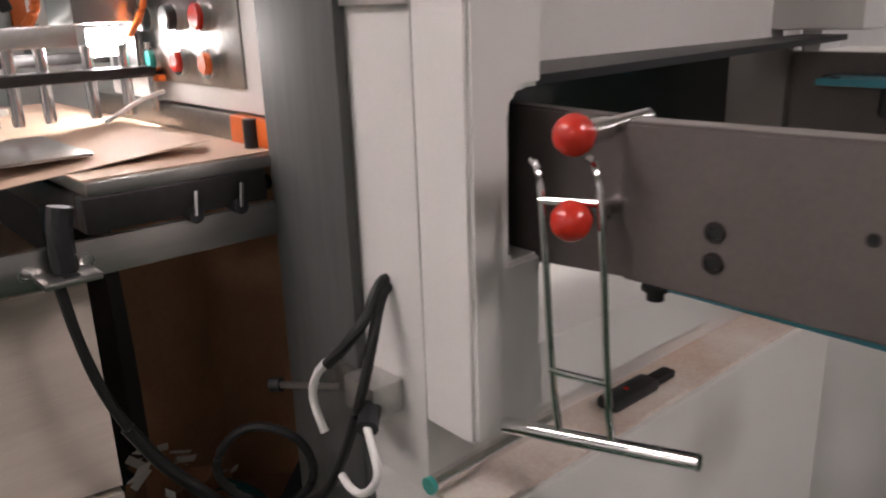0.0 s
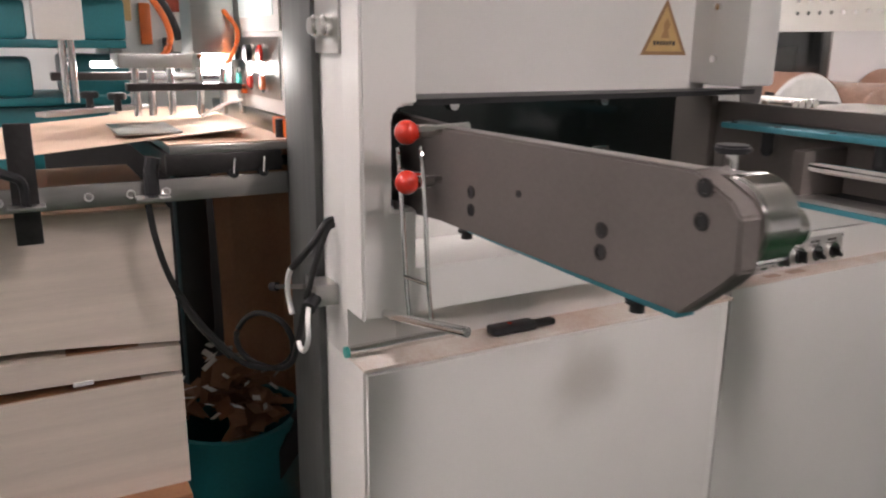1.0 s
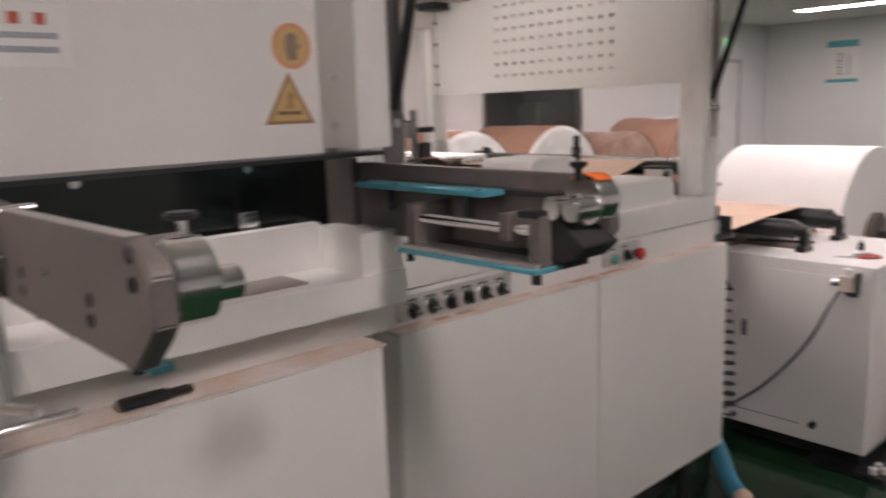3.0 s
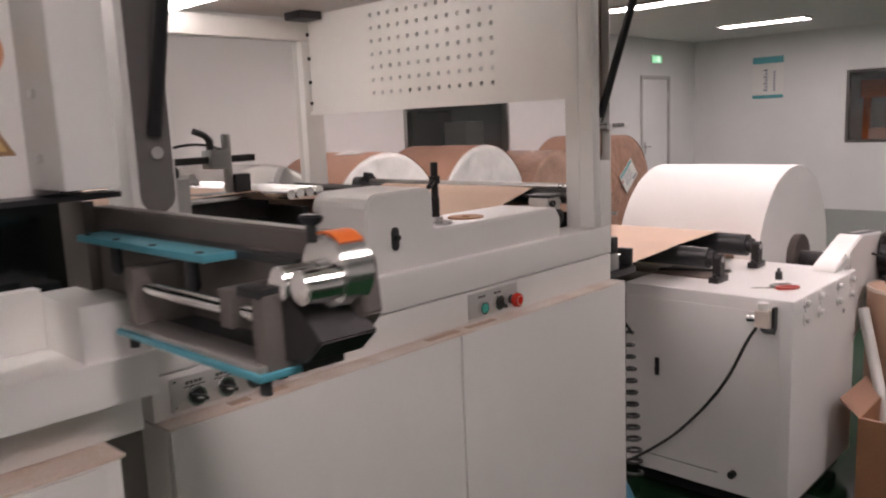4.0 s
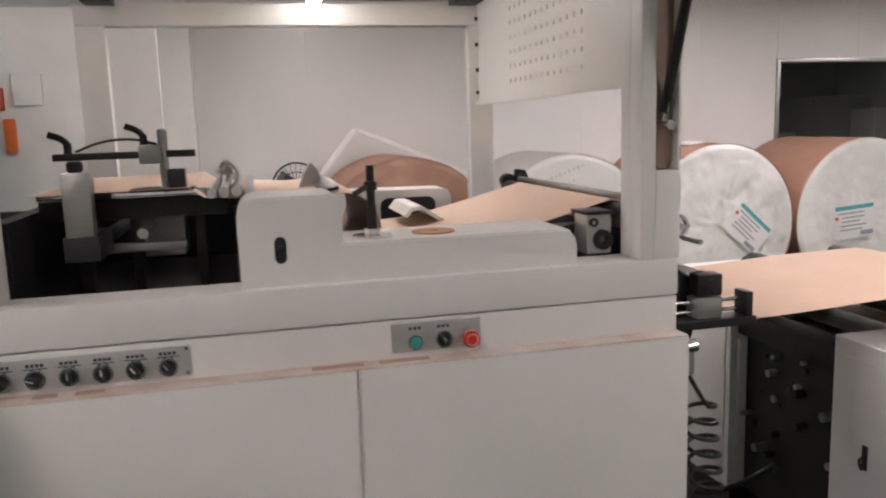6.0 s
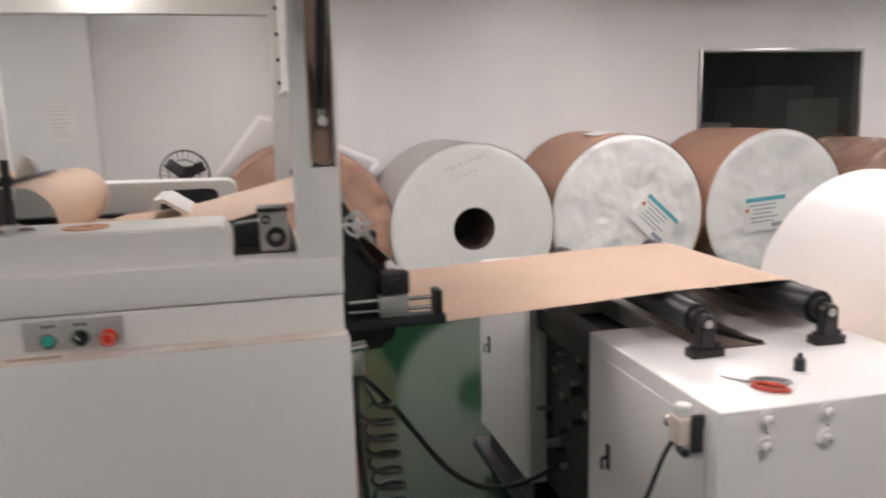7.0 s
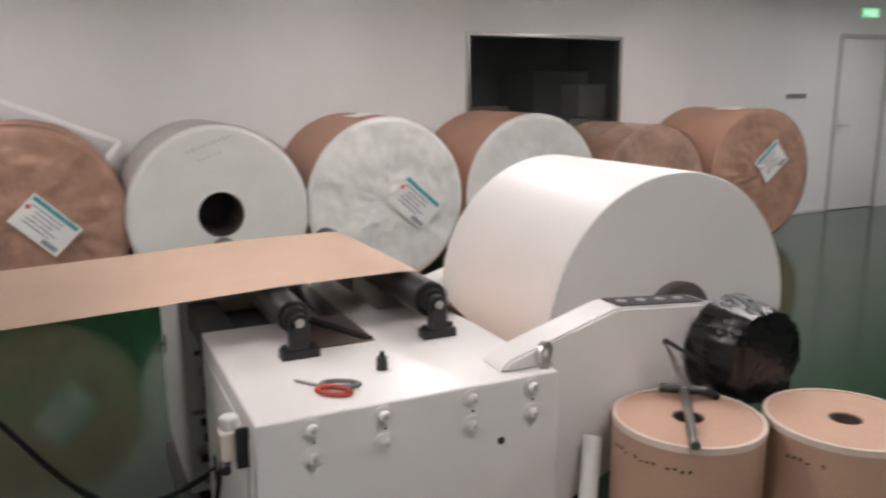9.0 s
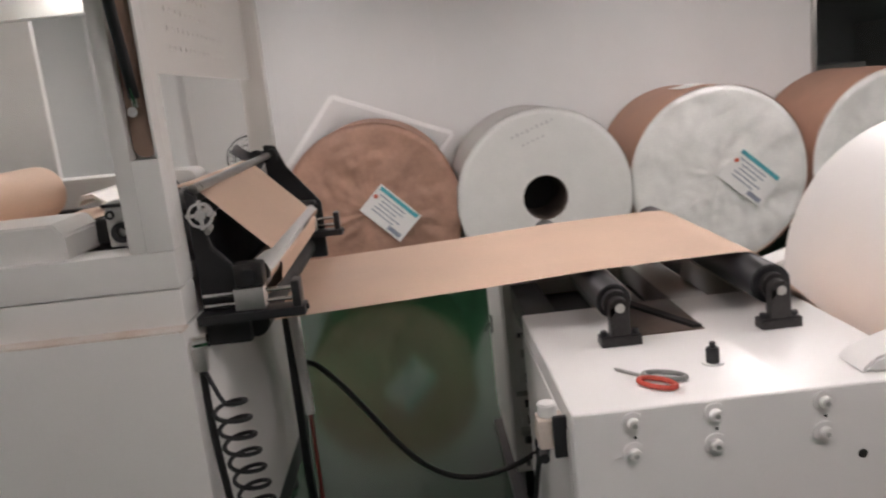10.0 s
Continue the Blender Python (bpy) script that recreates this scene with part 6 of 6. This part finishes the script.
# pressing head over the table
PH = thing("pressing_unit", (-0.75, 0.0, 1.32), "grey pressing unit with a glaring work lamp over the table", "machine head")
part("head_box", box(fresh(), -0.82, -0.70, -0.010, 0.082, 1.468, 1.600, 0.004), STEEL, PH)
part("cross_bar", box(fresh(), -0.72, -0.68, -0.150, 0.150, 1.392, 1.408, 0.003), GREASE, PH)
part("cross_bar", box(fresh(), -0.95, -0.91, -0.28, 0.12, 1.405, 1.423, 0.003), GREASE, PH)
part("carrier", box(fresh(), -0.80, -0.66, -0.165, -0.020, 1.440, 1.468, 0.003), ALU, PH)
for y in (-0.13, -0.10, -0.06, 0.0, 0.05, 0.09):
    part("guide_pin", cyl(fresh(), (-0.70, y, 1.34), (-0.70, y, 1.44), 0.008, n=14), CHROME, PH)
# Added plates that keep lamp glare off the side plate
part("lamp_shade", box(fresh(), -0.80, -0.70, 0.070, 0.074, 1.40, 1.470), GREASE, PH)
part("lamp_shade", box(fresh(), -1.04, -0.94, 0.006, 0.010, 1.40, 1.470), GREASE, PH)
lamp = part("work_lamp", box(fresh(), -0.74, -0.715, 0.015, 0.060, 1.424, 1.462, 0.004), LEDHOT, PH, "glaring white LED work lamp")
part("work_lamp", box(fresh(), -0.99, -0.975, -0.19, 0.0, 1.432, 1.446, 0.003), LEDHOOD, PH, "glaring white LED strip")
part("yellow_plug", box(fresh(), -0.69, -0.67, 0.085, 0.13, 1.385, 1.395, 0.002), ORANGE, PH)
part("hose", tube(fresh(), [(-0.70, 0.06, 1.56), (-0.67, 0.085, 1.52), (-0.67, 0.075, 1.48), (-0.69, 0.06, 1.45)], 0.005, 8), ORANGE, PH, "orange air hose")
part("hose", tube(fresh(), [(-0.75, -0.09, 1.60), (-0.70, -0.06, 1.54), (-0.70, -0.05, 1.49), (-0.72, -0.08, 1.45)], 0.007, 8), ORANGE, PH, "orange air hose")
part("white_wire", tube(fresh(), [(-0.60, -0.02, 1.345), (-0.60, 0.03, 1.37), (-0.62, 0.07, 1.375)], 0.003, 6), PLASTW, PH)
PB = thing("press_foot", (-0.7, -0.26, 1.33), "white press cylinder with twin chrome rods and a flat steel foot", "press")
part("cylinder_body", box(fresh(), -0.78, -0.66, -0.310, -0.222, 1.494, 1.68, 0.004), PLASTW, PB)
for y in (-0.262, -0.246):
    part("rod", cyl(fresh(), (-0.71, y, 1.37), (-0.71, y, 1.494), 0.007, n=14), CHROME, PB)
m = Matrix.Translation((-0.66, -0.215, 1.358)) @ Matrix.Rotation(radians(38), 4, "Z")
part("foot_bar", tbox(fresh(), m, 0.03, 0.26, 0.010, 0.002), ALU, PB)
part("foot_plate", box(fresh(), -0.66, -0.46, -0.20, -0.085, 1.326, 1.330, 0.001), STEEL, PB)
for x, y in ((-0.66, -0.225), (-0.60, -0.18)):
    k = part("thumb_screw", cyl(fresh(), (x, y, 1.36), (x, y, 1.385), 0.007, n=12), BLACK, PB)
    part("screw_cap", cyl(fresh(), (x, y, 1.382), (x, y, 1.395), 0.018, n=18, bev=0.002), BLACK, k)
part("gantry", box(fresh(), -0.80, -0.64, -0.9, -0.20, 1.68, 1.72, 0.003), GREASE, PB)
part("gantry_post", box(fresh(), -0.86, -0.80, -0.9, -0.84, 0.0, 1.72, 0.003), GREASE, PB)
# control cabinet facing the delivery end
K = thing("control_cabinet", (-0.63, 0.12, 1.36), "white control cabinet with touch screen and coloured buttons on the tower", "control panel")
part("cabinet_body", box(fresh(), -0.905, -0.355, 0.100, 0.20, 1.355, 1.82, 0.004), PLASTW, K)
part("screen_bezel", box(fresh(), -0.735, -0.415, 0.094, 0.100, 1.515, 1.745, 0.004), PLASTW, K)
part("touch_screen", box(fresh(), -0.70, -0.45, 0.0925, 0.094, 1.545, 1.705), SCREEN, K, "lit green touch screen")
part("button_plate", box(fresh(), -0.74, -0.43, 0.096, 0.100, 1.385, 1.505, 0.002), STEEL, K)
for x, z, m_ in ((-0.69, 1.473, BLACK), (-0.60, 1.473, BLACK), (-0.52, 1.473, RED), (-0.69, 1.415, GREEN), (-0.60, 1.415, RED), (-0.51, 1.415, ORANGE)):
    b_ = part("button", ring(fresh(), (x, 0.096, z), (x, 0.086, z), 0.019, 0.014, 24), CHROME, K)
    part("button_cap", cyl(fresh(), (x, 0.096, z), (x, 0.080 if m_ is not BLACK else 0.074, z), 0.0142 if z < 1.45 else 0.017, n=20, bev=0.002), m_, b_)
part("orange_panel", box(fresh(), -0.47, -0.36, 0.090, 0.110, 1.318, 1.352, 0.002), ORANGE, K)
part("beam", box(fresh(), -1.05, -0.36, 0.10, 0.16, 1.300, 1.352, 0.003), STEEL, K)
part("black_pin", cyl(fresh(), (-0.41, 0.088, 1.31), (-0.41, 0.088, 1.352), 0.010, n=14), BLACK, K)
# teal machine behind
T = thing("teal_press", (-1.75, -0.4, 0), "teal painted press standing behind the delivery table", "machine")
part("press_body", box(fresh(), -2.1, -1.62, -1.3, -0.02, 0.0, 1.30, 0.02), TEALDK, T)
for z in (1.30, 1.47, 1.63):
    part("press_shelf", box(fresh(), -2.05, -1.60, -1.2, -0.03, z, z + 0.025, 0.004), TEALDK, T)
    part("press_box", box(fresh(), -1.95, -1.65, -0.22, -0.02, z + 0.025, z + 0.15, 0.015), TEALDK, T)
    part("press_box", box(fresh(), -1.95, -1.65, -0.55, -0.30, z + 0.025, z + 0.14, 0.015), TEALDK, T)
part("press_top", box(fresh(), -2.05, -1.60, -1.2, 0.0, 1.80, 1.95, 0.015), TEALDK, T)
TBD = thing("tool_board", (-2.35, 0.45, 0), "white board with hanging tools and coloured tags", "tool board")
part("board", box(fresh(), -2.40, -2.36, -0.05, 1.0, 0.0, 2.05, 0.004), PLASTW, TBD)
for k, (y, z, w, h, m_) in enumerate(((0.06, 1.62, 0.06, 0.10, YELLOW), (0.14, 1.56, 0.045, 0.16, ORANGE), (0.27, 1.66, 0.16, 0.10, INKRED), (0.12, 1.78, 0.10, 0.08, BLACK), (0.36, 1.50, 0.05, 0.15, ORANGE), (0.02, 1.48, 0.05, 0.10, STEEL), (0.22, 1.44, 0.04, 0.14, GREASE), (0.45, 1.70, 0.12, 0.14, PLASTW))):
    part("hanging_tool", box(fresh(), -2.36, -2.335, y - w / 2, y + w / 2, z - h / 2, z + h / 2, 0.008), m_, TBD)
solo("overhead_duct", box(fresh(), -1.3, -1.22, -0.8, 0.12, 1.70, 1.76, 0.004), GREASE, "grey steel duct over the delivery end", "duct")
part("duct_drop", tube(fresh(), [(-1.26, -0.05, 1.70), (-1.22, -0.02, 1.65), (-1.2, 0.03, 1.58), (-1.22, 0.06, 1.50)], 0.012, 10), RUBBER, bpy.data.objects["overhead_duct"])
part("duct_leg", box(fresh(), -1.29, -1.23, -0.8, -0.74, 0.0, 1.70), GREASE, bpy.data.objects["overhead_duct"])
# blue cover and foot by the machine end
BC = thing("blue_cover", (-0.1, 2.62, 0), "blue plastic sleeve with a pale tip lying by the machine foot", "sleeve")
part("sleeve", tube(fresh(), [(-0.20, 2.62, 0.19), (-0.12, 2.58, 0.12), (-0.05, 2.52, 0.05), (0.02, 2.47, 0.035)], 0.034, 14, 2), BLUE, BC)
part("sleeve_tip", ball(fresh(), (0.035, 2.46, 0.037), 0.036, 16), mat("pale_tip", (0.6, 0.42, 0.32), 0.5), BC)

# delivery end scaled towards the camera to fit its view, feet on the floor
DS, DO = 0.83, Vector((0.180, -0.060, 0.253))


def scale_to_view(ob):
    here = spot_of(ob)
    if ob.type == "MESH" and not ob.data.get("scale_to_view"):
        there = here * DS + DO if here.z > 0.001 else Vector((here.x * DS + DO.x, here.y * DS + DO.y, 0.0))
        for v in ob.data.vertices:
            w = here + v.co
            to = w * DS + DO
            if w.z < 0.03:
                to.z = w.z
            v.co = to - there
        ob.data["scale_to_view"] = 1
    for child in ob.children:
        scale_to_view(child)
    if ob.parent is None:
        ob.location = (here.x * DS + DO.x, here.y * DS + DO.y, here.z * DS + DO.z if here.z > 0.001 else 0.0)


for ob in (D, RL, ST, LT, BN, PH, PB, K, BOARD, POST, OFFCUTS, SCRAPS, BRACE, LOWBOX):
    scale_to_view(ob)

# ---- moving sheets ----
SHEETS = []
for k in range(20):
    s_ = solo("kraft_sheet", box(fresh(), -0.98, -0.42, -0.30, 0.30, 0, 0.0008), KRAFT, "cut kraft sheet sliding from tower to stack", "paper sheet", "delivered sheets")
    scale_to_view(s_)
    SHEETS.append(s_)


def motions():
    """Each sheet waits in the tower, slides over the table, drops and settles on the stack."""
    for k, s_ in enumerate(SHEETS):
        t0 = -0.40 + 0.5 * k
        wait, rest = 1.3195 + 0.0009 * k, 1.1975 + 0.0009 * k
        steps = [(t0, 0.46, wait, 0), (t0 + 0.12, 0.30, 1.3185, 0), (t0 + 0.30, -0.08, 1.3195, 0), (t0 + 0.42, -0.30, 1.302, 6), (t0 + 0.52, -0.40, 1.255, 4), (t0 + 0.66, -0.43, rest + 0.004, 1), (t0 + 0.78, -0.432, rest, 0)]

        def where(t):
            if t <= steps[0][0]:
                return steps[0][1:]
            for a, b in zip(steps, steps[1:]):
                if t <= b[0]:
                    f = (t - a[0]) / (b[0] - a[0])
                    return tuple(u + f * (v - u) for u, v in zip(a[1:], b[1:]))
            return steps[-1][1:]
        times = sorted({0.0, 10.0} | {round(t, 3) for t, *_ in steps if 0 < t < 10})
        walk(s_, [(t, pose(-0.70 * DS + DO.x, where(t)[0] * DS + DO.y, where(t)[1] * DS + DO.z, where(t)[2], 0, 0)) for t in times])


motions()
